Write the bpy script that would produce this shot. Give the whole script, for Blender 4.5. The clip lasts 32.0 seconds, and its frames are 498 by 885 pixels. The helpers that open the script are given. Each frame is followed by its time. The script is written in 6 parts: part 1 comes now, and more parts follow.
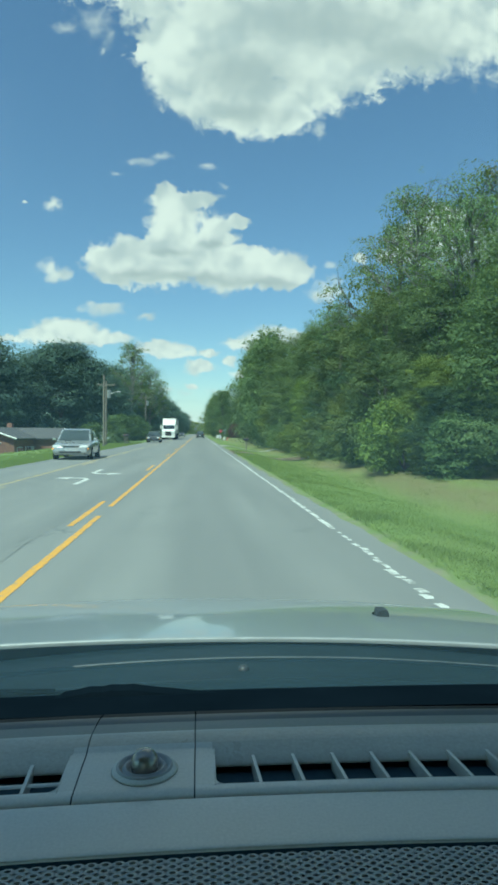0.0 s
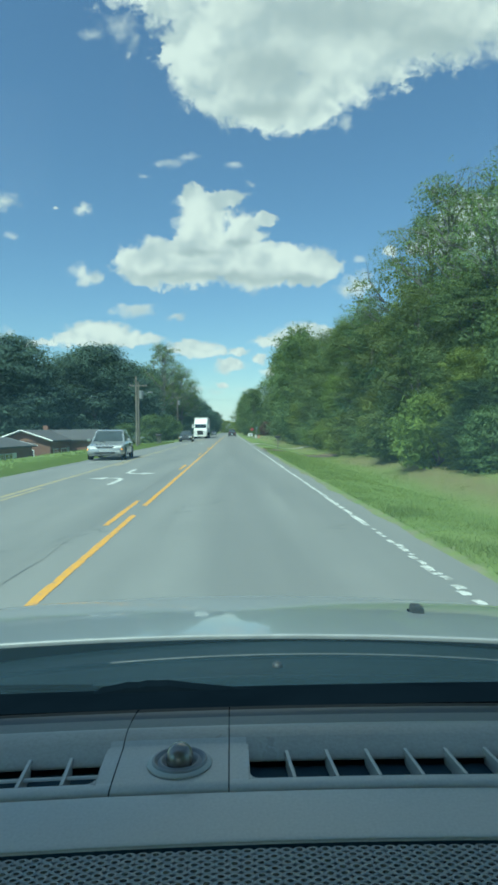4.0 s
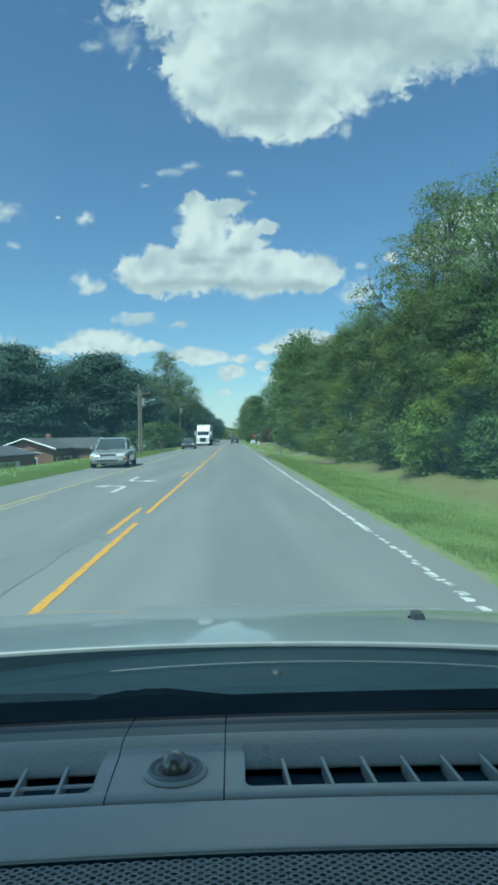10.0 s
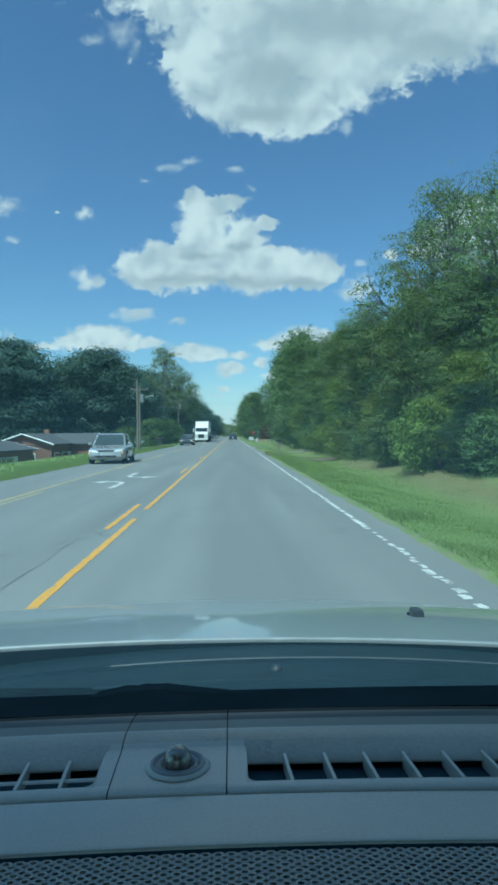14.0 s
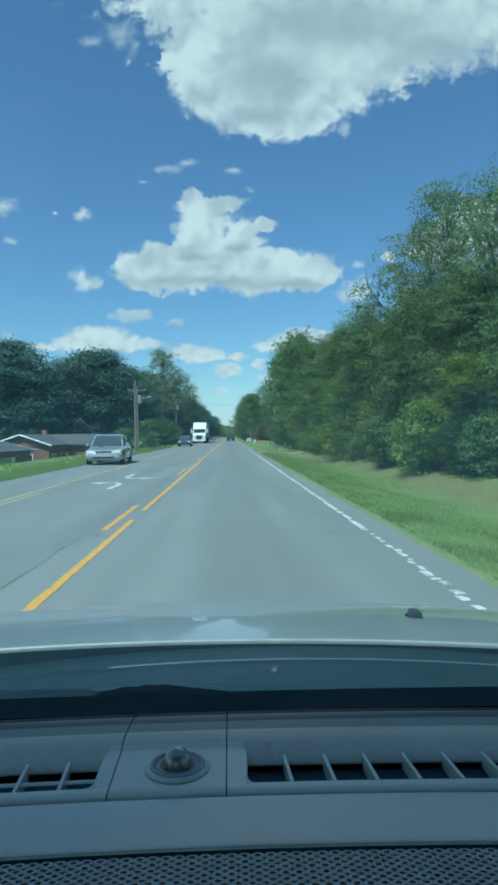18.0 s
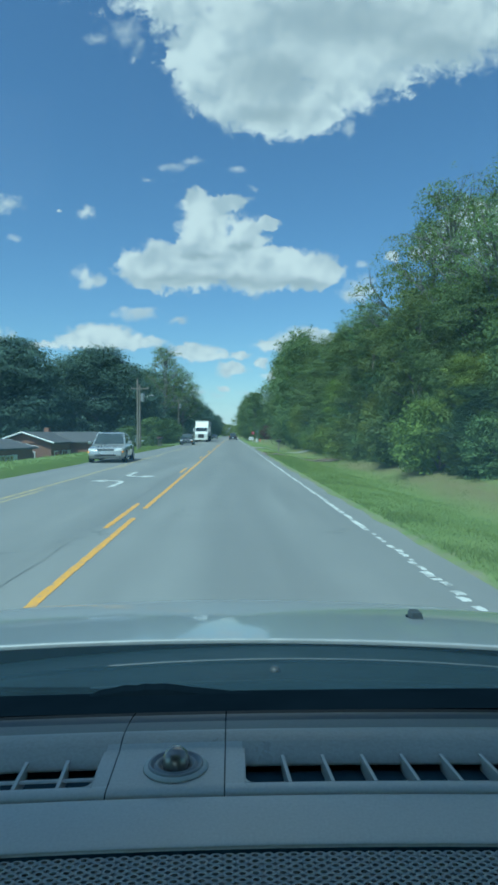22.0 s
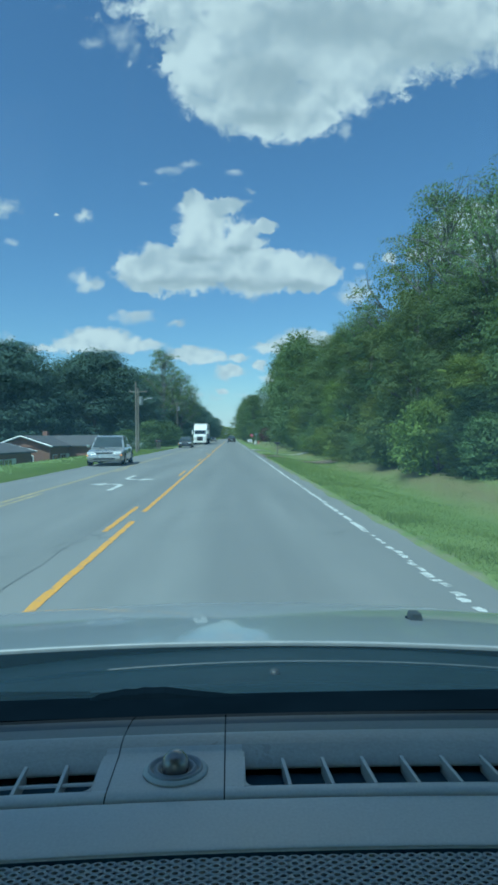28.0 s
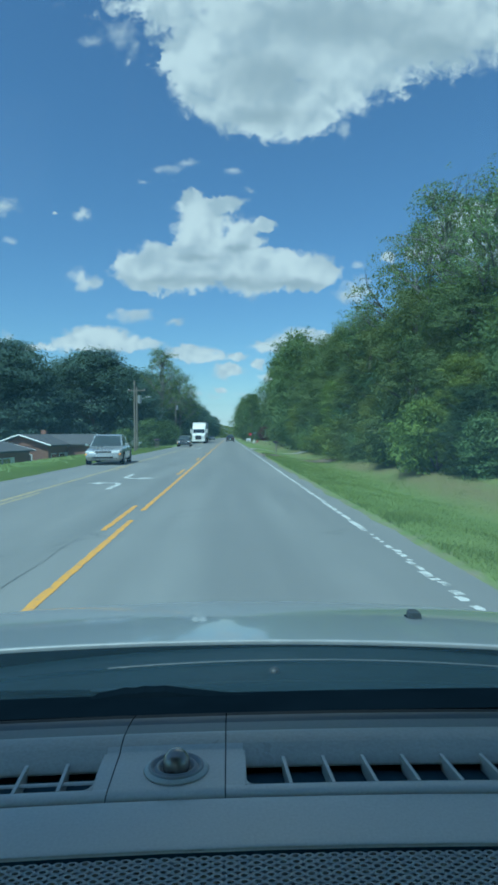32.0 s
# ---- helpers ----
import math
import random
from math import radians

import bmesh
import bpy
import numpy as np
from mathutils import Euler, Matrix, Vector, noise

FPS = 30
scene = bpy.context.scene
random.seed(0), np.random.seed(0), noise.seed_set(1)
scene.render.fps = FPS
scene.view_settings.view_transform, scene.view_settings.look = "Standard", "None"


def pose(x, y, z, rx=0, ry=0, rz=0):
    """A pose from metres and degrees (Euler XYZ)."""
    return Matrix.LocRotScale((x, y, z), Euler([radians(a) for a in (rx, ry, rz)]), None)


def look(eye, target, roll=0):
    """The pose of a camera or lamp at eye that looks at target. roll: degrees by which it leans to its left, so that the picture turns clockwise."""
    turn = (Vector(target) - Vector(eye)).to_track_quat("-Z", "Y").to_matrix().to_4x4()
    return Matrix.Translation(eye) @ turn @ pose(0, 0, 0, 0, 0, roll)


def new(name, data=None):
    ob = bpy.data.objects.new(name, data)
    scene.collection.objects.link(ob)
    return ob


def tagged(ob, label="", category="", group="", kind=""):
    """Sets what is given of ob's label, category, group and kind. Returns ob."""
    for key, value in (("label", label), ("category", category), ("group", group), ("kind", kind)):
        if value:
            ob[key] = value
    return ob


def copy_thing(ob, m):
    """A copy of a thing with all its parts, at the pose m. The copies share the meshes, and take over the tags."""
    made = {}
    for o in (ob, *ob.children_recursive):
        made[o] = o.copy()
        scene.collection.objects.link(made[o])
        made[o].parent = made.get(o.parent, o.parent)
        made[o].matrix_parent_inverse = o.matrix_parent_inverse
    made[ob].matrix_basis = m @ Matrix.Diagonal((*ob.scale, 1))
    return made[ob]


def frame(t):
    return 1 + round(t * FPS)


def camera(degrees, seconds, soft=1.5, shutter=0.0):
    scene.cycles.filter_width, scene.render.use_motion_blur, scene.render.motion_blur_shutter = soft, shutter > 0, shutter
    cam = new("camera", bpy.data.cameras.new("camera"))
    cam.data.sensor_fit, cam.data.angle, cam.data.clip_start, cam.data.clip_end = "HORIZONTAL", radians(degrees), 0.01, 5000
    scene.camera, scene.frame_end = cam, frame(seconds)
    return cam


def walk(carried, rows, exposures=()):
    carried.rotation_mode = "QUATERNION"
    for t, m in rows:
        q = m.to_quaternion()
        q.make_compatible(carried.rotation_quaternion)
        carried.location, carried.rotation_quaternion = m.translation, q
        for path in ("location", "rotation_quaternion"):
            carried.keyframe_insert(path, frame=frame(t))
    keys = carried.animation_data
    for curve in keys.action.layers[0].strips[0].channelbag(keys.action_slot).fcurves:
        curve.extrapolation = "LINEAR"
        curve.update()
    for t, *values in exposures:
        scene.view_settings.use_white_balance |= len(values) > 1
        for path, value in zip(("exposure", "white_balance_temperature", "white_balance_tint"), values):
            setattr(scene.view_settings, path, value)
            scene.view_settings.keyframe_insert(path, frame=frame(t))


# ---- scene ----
cam = camera(46.7, 32.0, soft=3.1)
# the car stands on the road at the middle of its way; the camera is held by hand above the dashboard: seconds, millimetres right, ahead and up of its mean place, heading, tilt, lean
HELD = [
    (0, -2, 5, -1, -4.96, -0.94, -0.45), (0.5, 0, 2, 0, -4.48, -0.89, -0.12), (1, 1, -1, 0, -4.51, -1.19, -0.18), (1.5, 3, -2, 1, -4.07, -1.39, 0.37),
    (2, 5, -1, 1, -2.41, -0.90, 0.61), (2.5, 3, 0, 1, -1.75, -0.98, 0.52), (3, 3, 1, 0, -1.66, -1.00, 0.55), (3.5, 1, 2, -1, -1.79, -1.16, 0.66),
    (5.5, 3, 0, -1, -1.84, -0.83, 0.78), (6, 2, 0, -1, -1.92, -0.62, 0.61), (6.5, 2, 0, -1, -1.90, -0.77, 0.77), (7, 2, 0, -1, -1.84, -0.69, 0.62),
    (7.5, 3, 0, 0, -1.92, -0.67, 0.92), (8, 5, -1, 1, -1.92, -1.06, 0.74), (8.5, 8, -4, 1, -1.80, -0.45, 0.79), (9, 7, -3, 0, -1.70, -0.68, 0.85),
    (9.5, 9, -5, 1, -1.57, -0.70, 1.43), (10, 9, -2, 0, -1.57, -0.47, 1.09), (10.5, 8, -3, 0, -1.63, -0.80, 1.08), (11, 5, -3, -1, -1.70, -0.55, 0.47),
    (11.5, 2, -2, 0, -1.80, -0.47, 0.57), (12, 1, -2, -2, -1.85, -0.80, 0.54), (12.5, 3, -1, -1, -2.02, -0.75, 0.92), (13, 4, -2, 0, -1.99, -0.92, 0.60),
    (13.5, 6, -2, -1, -2.03, -1.03, 0.77), (14, 4, -1, -1, -1.73, -0.80, 0.74), (14.5, 3, -2, -1, -1.78, -0.84, 0.81), (16.5, 3, -1, 0, -2.10, -0.71, 0.32),
    (17, 3, -3, -1, -1.96, -0.57, 0.14), (17.5, 2, -1, -1, -1.99, -1.12, 0.59), (18, 2, -1, -1, -1.95, -0.68, 0.66), (18.5, 3, -1, -2, -1.99, -0.83, 0.57),
    (19, 1, -2, -1, -1.94, -0.73, 0.16), (19.5, 2, -1, -2, -1.96, -0.62, 0.80), (20, 3, -2, 0, -2.00, -0.61, 0.65), (20.5, 4, -2, -1, -1.95, -0.74, 0.39),
    (21, 3, -1, 0, -1.88, -0.93, 0.47), (21.5, 4, -2, 1, -1.86, -0.85, 0.35), (22, 3, -1, 0, -1.74, -0.78, 0.21), (22.5, 4, -2, -1, -1.72, -0.70, 1.22),
    (23, 3, -1, -1, -1.80, -0.64, 0.38), (23.5, 3, -1, -1, -1.83, -0.64, 0.13), (24, 3, -2, 0, -1.82, -0.78, 0.60), (24.5, 2, 0, -1, -1.91, -0.89, 0.33),
    (25, 3, -1, -1, -1.82, -0.85, 0.29), (25.5, 3, -1, -1, -1.85, -0.94, 0.70), (27.5, 2, -1, -1, -1.97, -0.84, 0.06), (28, 4, -1, 0, -1.87, -0.55, 0.61),
    (28.5, 3, -1, 0, -1.88, -0.75, 1.39), (29, 4, -1, 0, -1.82, -0.77, 0.27), (29.5, 4, -1, -1, -1.86, -0.93, 0.45), (30, 3, -1, -1, -1.83, -0.88, 0.39),
    (30.5, 1, 0, -1, -1.96, -0.73, -0.03), (31, 2, -1, -1, -2.00, -0.55, 0.12), (31.5, 3, 0, 0, -1.88, -1.16, 0.74), (32, 2, -1, 0, -2.01, -0.66, 0.58),
]
EYE = Vector((0.0, 0.0, 1.35))
walk(cam, [(t, pose(EYE.x + x / 1000, EYE.y + y / 1000, EYE.z + z / 1000, 90 + tilt, lean, heading)) for t, x, y, z, heading, tilt, lean in HELD],
     exposures=[(0.0, 1.05, 6800, -4), (1.5, 1.02, 6640, -3), (3.0, 1.01, 6600, -3), (6.0, 1.00, 6680, -3), (9.0, 0.96, 6440, -2), (12.0, 0.83, 5900, -1), (20.0, 0.80, 5760, -1), (26.0, 0.75, 5680, -1), (32.0, 0.71, 5560, 0)])

# ---------------------------------------------------------------- sky and sun
SUN_AZIMUTH, SUN_ELEVATION = radians(220), radians(56)
sun = new("sun", bpy.data.lights.new("sun", "SUN"))
sun.data.energy, sun.data.angle, sun.data.color = 3.6, radians(3.0), (1.0, 0.95, 0.87)
to_sun = Vector((math.sin(SUN_AZIMUTH) * math.cos(SUN_ELEVATION), math.cos(SUN_AZIMUTH) * math.cos(SUN_ELEVATION), math.sin(SUN_ELEVATION)))
sun.matrix_world = look((0, 0, 60), Vector((0, 0, 60)) - to_sun)

# fair-weather clouds on the plane ahead: right, up, half width, half height, for a distance of one
BANK = [(0.157, 0.820, 0.321, 0.185), (0.038, 0.661, 0.121, 0.112), (0.074, 0.574, 0.102, 0.056), (-0.047, 0.650, 0.056, 0.089), (0.233, 0.676, 0.122, 0.090), (0.352, 0.706, 0.147, 0.080), (0.481, 0.746, 0.157, 0.102), (-0.096, 0.736, 0.056, 0.043), (-0.002, 0.559, 0.044, 0.031), (0.139, 0.560, 0.057, 0.039), (0.184, 0.628, 0.083, 0.078), (0.116, 0.666, 0.117, 0.088), (0.072, 1.067, 0.618, 0.251)]
WISPS = [(-0.179, 0.690, 0.044, 0.029), (-0.227, 0.678, 0.026, 0.016), (-0.155, 0.664, 0.016, 0.025), (-0.163, 0.637, 0.011, 0.012), (-0.100, 0.461, 0.041, 0.009), (-0.066, 0.470, 0.023, 0.011), (-0.144, 0.442, 0.013, 0.006), (0.011, 0.452, 0.021, 0.008), (0.036, 0.421, 0.010, 0.006), (0.204, 0.533, 0.016, 0.025), (-0.371, 0.332, 0.015, 0.008), (0.230, 0.297, 0.016, 0.010)]
HEAP = [(-0.140, 0.287, 0.058, 0.037), (-0.059, 0.282, 0.076, 0.039), (0.038, 0.282, 0.090, 0.040), (0.131, 0.288, 0.065, 0.035), (-0.052, 0.342, 0.043, 0.045), (-0.059, 0.391, 0.033, 0.031), (-0.006, 0.397, 0.041, 0.015), (0.026, 0.349, 0.031, 0.029), (0.061, 0.363, 0.021, 0.009), (-0.013, 0.318, 0.072, 0.035), (-0.165, 0.299, 0.033, 0.023), (-0.112, 0.313, 0.049, 0.025), (-0.032, 0.355, 0.043, 0.041), (0.018, 0.331, 0.049, 0.029), (0.097, 0.298, 0.039, 0.029), (-0.103, 0.291, 0.049, 0.035), (0.063, 0.313, 0.033, 0.021), (0.165, 0.286, 0.035, 0.027), (-0.078, 0.313, 0.039, 0.029)]
PUFFS = [(-0.246, 0.381, 0.019, 0.012), (-0.381, 0.394, 0.035, 0.023), (-0.251, 0.278, 0.021, 0.017), (-0.238, 0.265, 0.029, 0.014), (-0.162, 0.210, 0.047, 0.018), (-0.093, 0.199, 0.026, 0.010), (0.223, 0.255, 0.033, 0.023), (0.211, 0.247, 0.029, 0.014), (-0.294, 0.382, 0.007, 0.004)]
RIGHT = [(0.444, 0.360, 0.074, 0.051), (0.389, 0.336, 0.061, 0.035), (0.489, 0.336, 0.089, 0.045), (0.349, 0.315, 0.039, 0.018), (0.279, 0.305, 0.018, 0.008), (0.399, 0.196, 0.057, 0.012), (0.438, 0.208, 0.034, 0.009)]
LOW = [(-0.216, 0.166, 0.060, 0.025), (-0.173, 0.156, 0.058, 0.014), (-0.259, 0.157, 0.048, 0.014), (-0.319, 0.153, 0.035, 0.008), (-0.066, 0.141, 0.060, 0.016), (-0.032, 0.133, 0.039, 0.010), (0.002, 0.111, 0.033, 0.014), (0.016, 0.137, 0.020, 0.008), (0.053, 0.125, 0.016, 0.011), (-0.016, 0.084, 0.015, 0.006), (0.134, 0.165, 0.071, 0.020), (0.090, 0.156, 0.059, 0.012), (0.189, 0.159, 0.049, 0.013), (0.487, 0.129, 0.069, 0.022), (0.076, 0.101, 0.022, 0.010), (-0.431, 0.175, 0.058, 0.021), (-0.451, 0.137, 0.067, 0.013)]
HAZY = [(-0.375, 0.109, 0.053, 0.012), (-0.023, 0.070, 0.021, 0.006), (0.030, 0.074, 0.029, 0.007), (-0.057, 0.075, 0.025, 0.006), (0.109, 0.112, 0.039, 0.009), (-0.115, 0.124, 0.029, 0.006)]
DIM = [(0.214, 0.710, 0.244, 0.060), (0.076, 0.617, 0.117, 0.060), (0.076, 0.555, 0.078, 0.025), (0.352, 0.677, 0.118, 0.035), (-0.006, 0.263, 0.161, 0.013), (-0.103, 0.270, 0.058, 0.010), (0.111, 0.264, 0.068, 0.010), (-0.052, 0.312, 0.039, 0.009), (0.024, 0.327, 0.029, 0.007), (0.443, 0.318, 0.099, 0.012)]


class Nodes:
    """Short wiring of a node tree."""

    def __init__(self, tree):
        self.tree = tree
        tree.nodes.clear()

    def add(self, kind, **settings):
        node = self.tree.nodes.new(kind)
        for key, value in settings.items():
            if key == "op":
                node.operation = value
            elif key == "clamp":
                node.use_clamp = value
            elif key == "blend":
                node.blend_type = value
            elif key == "data":
                node.data_type = value
            elif key == "dims":
                node.noise_dimensions = value
            elif key == "feature":
                node.feature = value
        return node

    def link(self, a, b):
        self.tree.links.new(a, b)

    def put(self, socket, value):
        if isinstance(value, bpy.types.NodeSocket):
            self.link(value, socket)
        else:
            socket.default_value = value

    def math(self, op, a, b=0.0, c=0.0, clamp=False):
        node = self.add("ShaderNodeMath", op=op, clamp=clamp)
        for i, v in enumerate((a, b, c)):
            self.put(node.inputs[i], v)
        return node.outputs[0]

    def vec(self, op, a, b=(0, 0, 0), c=(0, 0, 0)):
        node = self.add("ShaderNodeVectorMath", op=op)
        self.put(node.inputs[0], a)
        self.put(node.inputs[1], b)
        if op == "MULTIPLY_ADD":
            self.put(node.inputs[2], c)
        return node.outputs[1] if op == "LENGTH" else node.outputs[0]

    def noise(self, vector, scale, detail=4.0, rough=0.55, color=False, distortion=0.0):
        node = self.add("ShaderNodeTexNoise")
        self.put(node.inputs["Vector"], vector)
        node.inputs["Scale"].default_value = scale
        node.inputs["Detail"].default_value = detail
        node.inputs["Roughness"].default_value = rough
        node.inputs["Distortion"].default_value = distortion
        return node.outputs["Color" if color else "Fac"]

    def span(self, value, lo, hi, out_lo=0.0, out_hi=1.0, smooth=False):
        node = self.add("ShaderNodeMapRange")
        if smooth:
            node.interpolation_type = "SMOOTHSTEP"
        for i, v in enumerate((value, lo, hi, out_lo, out_hi)):
            self.put(node.inputs[i], v)
        return node.outputs[0]

    def mix(self, fac, a, b, blend="MIX"):
        node = self.add("ShaderNodeMix", data="RGBA", blend=blend)
        self.put(node.inputs["Factor"], fac)
        for name, v in (("A", a), ("B", b)):
            socket = [s for s in node.inputs if s.name == name and s.type == "RGBA"][0]
            self.put(socket, (*v, 1.0) if isinstance(v, tuple) and len(v) == 3 else v)
        return [s for s in node.outputs if s.type == "RGBA"][0]

    def object_coords(self):
        return self.add("ShaderNodeTexCoord").outputs["Object"]

    def world_coords(self):
        return self.add("ShaderNodeNewGeometry").outputs["Position"]


def build_sky():
    world = bpy.data.worlds.new("sky")
    scene.world = world
    world.use_nodes = True
    n = Nodes(world.node_tree)
    sky = n.add("ShaderNodeTexSky")
    sky.sky_type, sky.sun_disc = "NISHITA", False
    sky.sun_elevation, sky.sun_rotation = SUN_ELEVATION, SUN_AZIMUTH
    sky.altitude, sky.air_density, sky.dust_density, sky.ozone_density = 50.0, 1.2, 0.3, 3.0
    way = n.add("ShaderNodeTexCoord").outputs["Generated"]
    split = n.add("ShaderNodeSeparateXYZ")
    n.link(way, split.inputs[0])
    ahead = n.math("MAXIMUM", n.math("ABSOLUTE", split.outputs["Y"]), 0.05)
    join = n.add("ShaderNodeCombineXYZ")
    n.link(n.math("DIVIDE", split.outputs["X"], ahead), join.inputs[0])
    n.link(n.math("DIVIDE", split.outputs["Z"], ahead), join.inputs[1])
    flat = join.outputs[0]
    # ragged edges: the plane is bent by coarse and fine noise
    coarse = n.vec("SUBTRACT", n.noise(flat, 9.0, 3.0, 0.55, color=True), (0.5, 0.5, 0.5))
    fine = n.vec("SUBTRACT", n.noise(flat, 38.0, 4.0, 0.6, color=True), (0.5, 0.5, 0.5))
    bent = n.vec("MULTIPLY_ADD", coarse, (0.040, 0.034, 0), flat)
    bent = n.vec("MULTIPLY_ADD", fine, (0.026, 0.022, 0), bent)

    def field(blobs, total=None, at=None):
        for right, up, wide, high in blobs:
            d = n.vec("LENGTH", n.vec("MULTIPLY_ADD", at or bent, (1 / wide, 1 / high, 0), (-right / wide, -up / high, 0)))
            value = n.math("SUBTRACT", 1.0, d)
            total = value if total is None else n.math("SMOOTH_MAX", total, value, 0.25)
        return total

    billow = n.math("MULTIPLY_ADD", n.noise(bent, 66.0, 5.0, 0.6), 0.42, n.math("MULTIPLY", n.noise(bent, 24.0, 7.0, 0.58), 0.58))
    curd = n.math("SUBTRACT", billow, 0.5)
    # some edges are crisp, others fray out
    fray = n.span(n.noise(flat, 7.0, 2.0, 0.5), 0.35, 0.65, 0.22, 0.62)

    def cover_of(total, curl, top=1.0, low=-0.10, wide=None):
        lumpy = n.math("MULTIPLY_ADD", curd, curl, total)
        return n.span(lumpy, low, n.math("ADD", low, fray if wide is None else wide), 0.0, top, smooth=True)

    cover = cover_of(field(BANK), 1.9, 1.0, -0.22)
    heaped = field(HEAP, field(RIGHT))
    cover = n.math("MAXIMUM", cover, cover_of(heaped, 2.1, 1.0, -0.12))
    cover = n.math("MAXIMUM", cover, cover_of(field(PUFFS), 3.2, 0.90, 0.0, 0.95))
    low_field = field(LOW)
    cover = n.math("MAXIMUM", cover, cover_of(low_field, 2.0, 1.0, -0.12, 0.50))
    cover = n.math("MAXIMUM", cover, cover_of(field(HAZY, field(WISPS)), 2.4, 0.60, 0.0, 1.1))
    # grey undersides, and billows lit from above
    under = n.span(n.math("MULTIPLY_ADD", curd, 1.0, field(DIM)), -0.35, 0.95, smooth=True)
    lifted = n.noise(n.vec("ADD", bent, (-0.012, 0.024, 0)), 11.0, 4.0, 0.5)
    soft = n.noise(bent, 11.0, 4.0, 0.5)
    relief = n.span(n.math("SUBTRACT", soft, lifted), -0.17, 0.13, 0.0, 1.0, smooth=True)
    light = n.mix(relief, (0.70, 0.70, 0.74), (1.07, 0.985, 0.965))
    # the flat grey feet of the low clouds
    tuft = n.math("SUBTRACT", n.noise(bent, 30.0, 3.0, 0.5), n.noise(n.vec("ADD", bent, (-0.004, 0.010, 0)), 30.0, 3.0, 0.5))
    near_low = n.span(low_field, -0.3, 0.2)
    light = n.mix(n.math("MULTIPLY", near_low, 0.6), light, (1.08, 1.0, 0.98))
    light = n.mix(n.math("MULTIPLY", near_low, n.span(tuft, -0.13, 0.05, 0.6, 0.0)), light, (0.68, 0.70, 0.75))
    light = n.mix(n.math("MULTIPLY", under, 0.85), light, (0.56, 0.575, 0.61))
    cloud = n.add("ShaderNodeBackground")
    n.link(light, cloud.inputs["Color"])
    cloud.inputs["Strength"].default_value = CLOUD_STRENGTH
    clear = n.add("ShaderNodeBackground")
    deep = n.add("ShaderNodeHueSaturation")
    deep.inputs["Saturation"].default_value = 0.98
    n.link(sky.outputs[0], deep.inputs["Color"])
    tinted = n.mix(1.0, deep.outputs[0], (0.92, 0.98, 1.05), blend="MULTIPLY")
    # pale haze towards the horizon
    haze = n.span(split.outputs["Z"], -0.02, 0.12, 0.62, 0.0, smooth=True)
    n.link(n.mix(haze, tinted, (6.2, 6.6, 7.6)), clear.inputs["Color"])
    clear.inputs["Strength"].default_value = SKY_STRENGTH
    both = n.add("ShaderNodeMixShader")
    n.link(cover, both.inputs[0])
    n.link(clear.outputs[0], both.inputs[1])
    n.link(cloud.outputs[0], both.inputs[2])
    out = n.add("ShaderNodeOutputWorld")
    n.link(both.outputs[0], out.inputs["Surface"])
    world.cycles.sampling_method, world.cycles.sample_map_resolution = "MANUAL", 512


SKY_STRENGTH, CLOUD_STRENGTH = 0.066, 0.47
build_sky()

# ---------------------------------------------------------------- materials


def surface(name, dark, bright, scale=6.0, rough=0.6, metal=0.0, bump=0.15, grain=60.0, coat=0.0, world=False, stain=None, vary=0.0, spec=0.5, bump_distance=0.01, coat_rough=0.04):
    """A worn surface: two colours over coarse noise, fine grain in colour and relief, stains of their own colour."""
    m = bpy.data.materials.new(name)
    m.use_nodes = True
    n = Nodes(m.node_tree)
    at = n.world_coords() if world else n.object_coords()
    big = n.span(n.noise(at, scale, 5.0, 0.6), 0.3, 0.7)
    small = n.noise(at, grain, 3.0, 0.6)
    color = n.mix(big, dark, bright)
    color = n.mix(n.span(small, 0.3, 0.75, 0.0, 0.35), color, tuple(c * 0.55 for c in dark))
    if stain:
        color = n.mix(n.span(n.noise(at, scale * 0.35, 6.0, 0.7, distortion=0.6), 0.52, 0.72, 0.0, 0.8), color, stain)
    if vary:
        hsv = n.add("ShaderNodeHueSaturation")
        info = n.add("ShaderNodeObjectInfo")
        n.put(hsv.inputs["Value"], n.span(info.outputs["Random"], 0, 1, 1 - vary, 1 + vary))
        n.put(hsv.inputs["Color"], color)
        color = hsv.outputs[0]
    shader = n.add("ShaderNodeBsdfPrincipled")
    n.put(shader.inputs["Base Color"], color)
    n.put(shader.inputs["Roughness"], n.span(big, 0, 1, max(rough - 0.07, 0.02), min(rough + 0.07, 1)))
    shader.inputs["Metallic"].default_value = metal
    shader.inputs["Coat Weight"].default_value = coat
    shader.inputs["Coat Roughness"].default_value = coat_rough
    shader.inputs["Specular IOR Level"].default_value = spec
    if bump:
        node = n.add("ShaderNodeBump")
        node.inputs["Strength"].default_value, node.inputs["Distance"].default_value = bump, bump_distance
        n.link(small, node.inputs["Height"])
        n.link(node.outputs[0], shader.inputs["Normal"])
    out = n.add("ShaderNodeOutputMaterial")
    n.link(shader.outputs[0], out.inputs["Surface"])
    return m


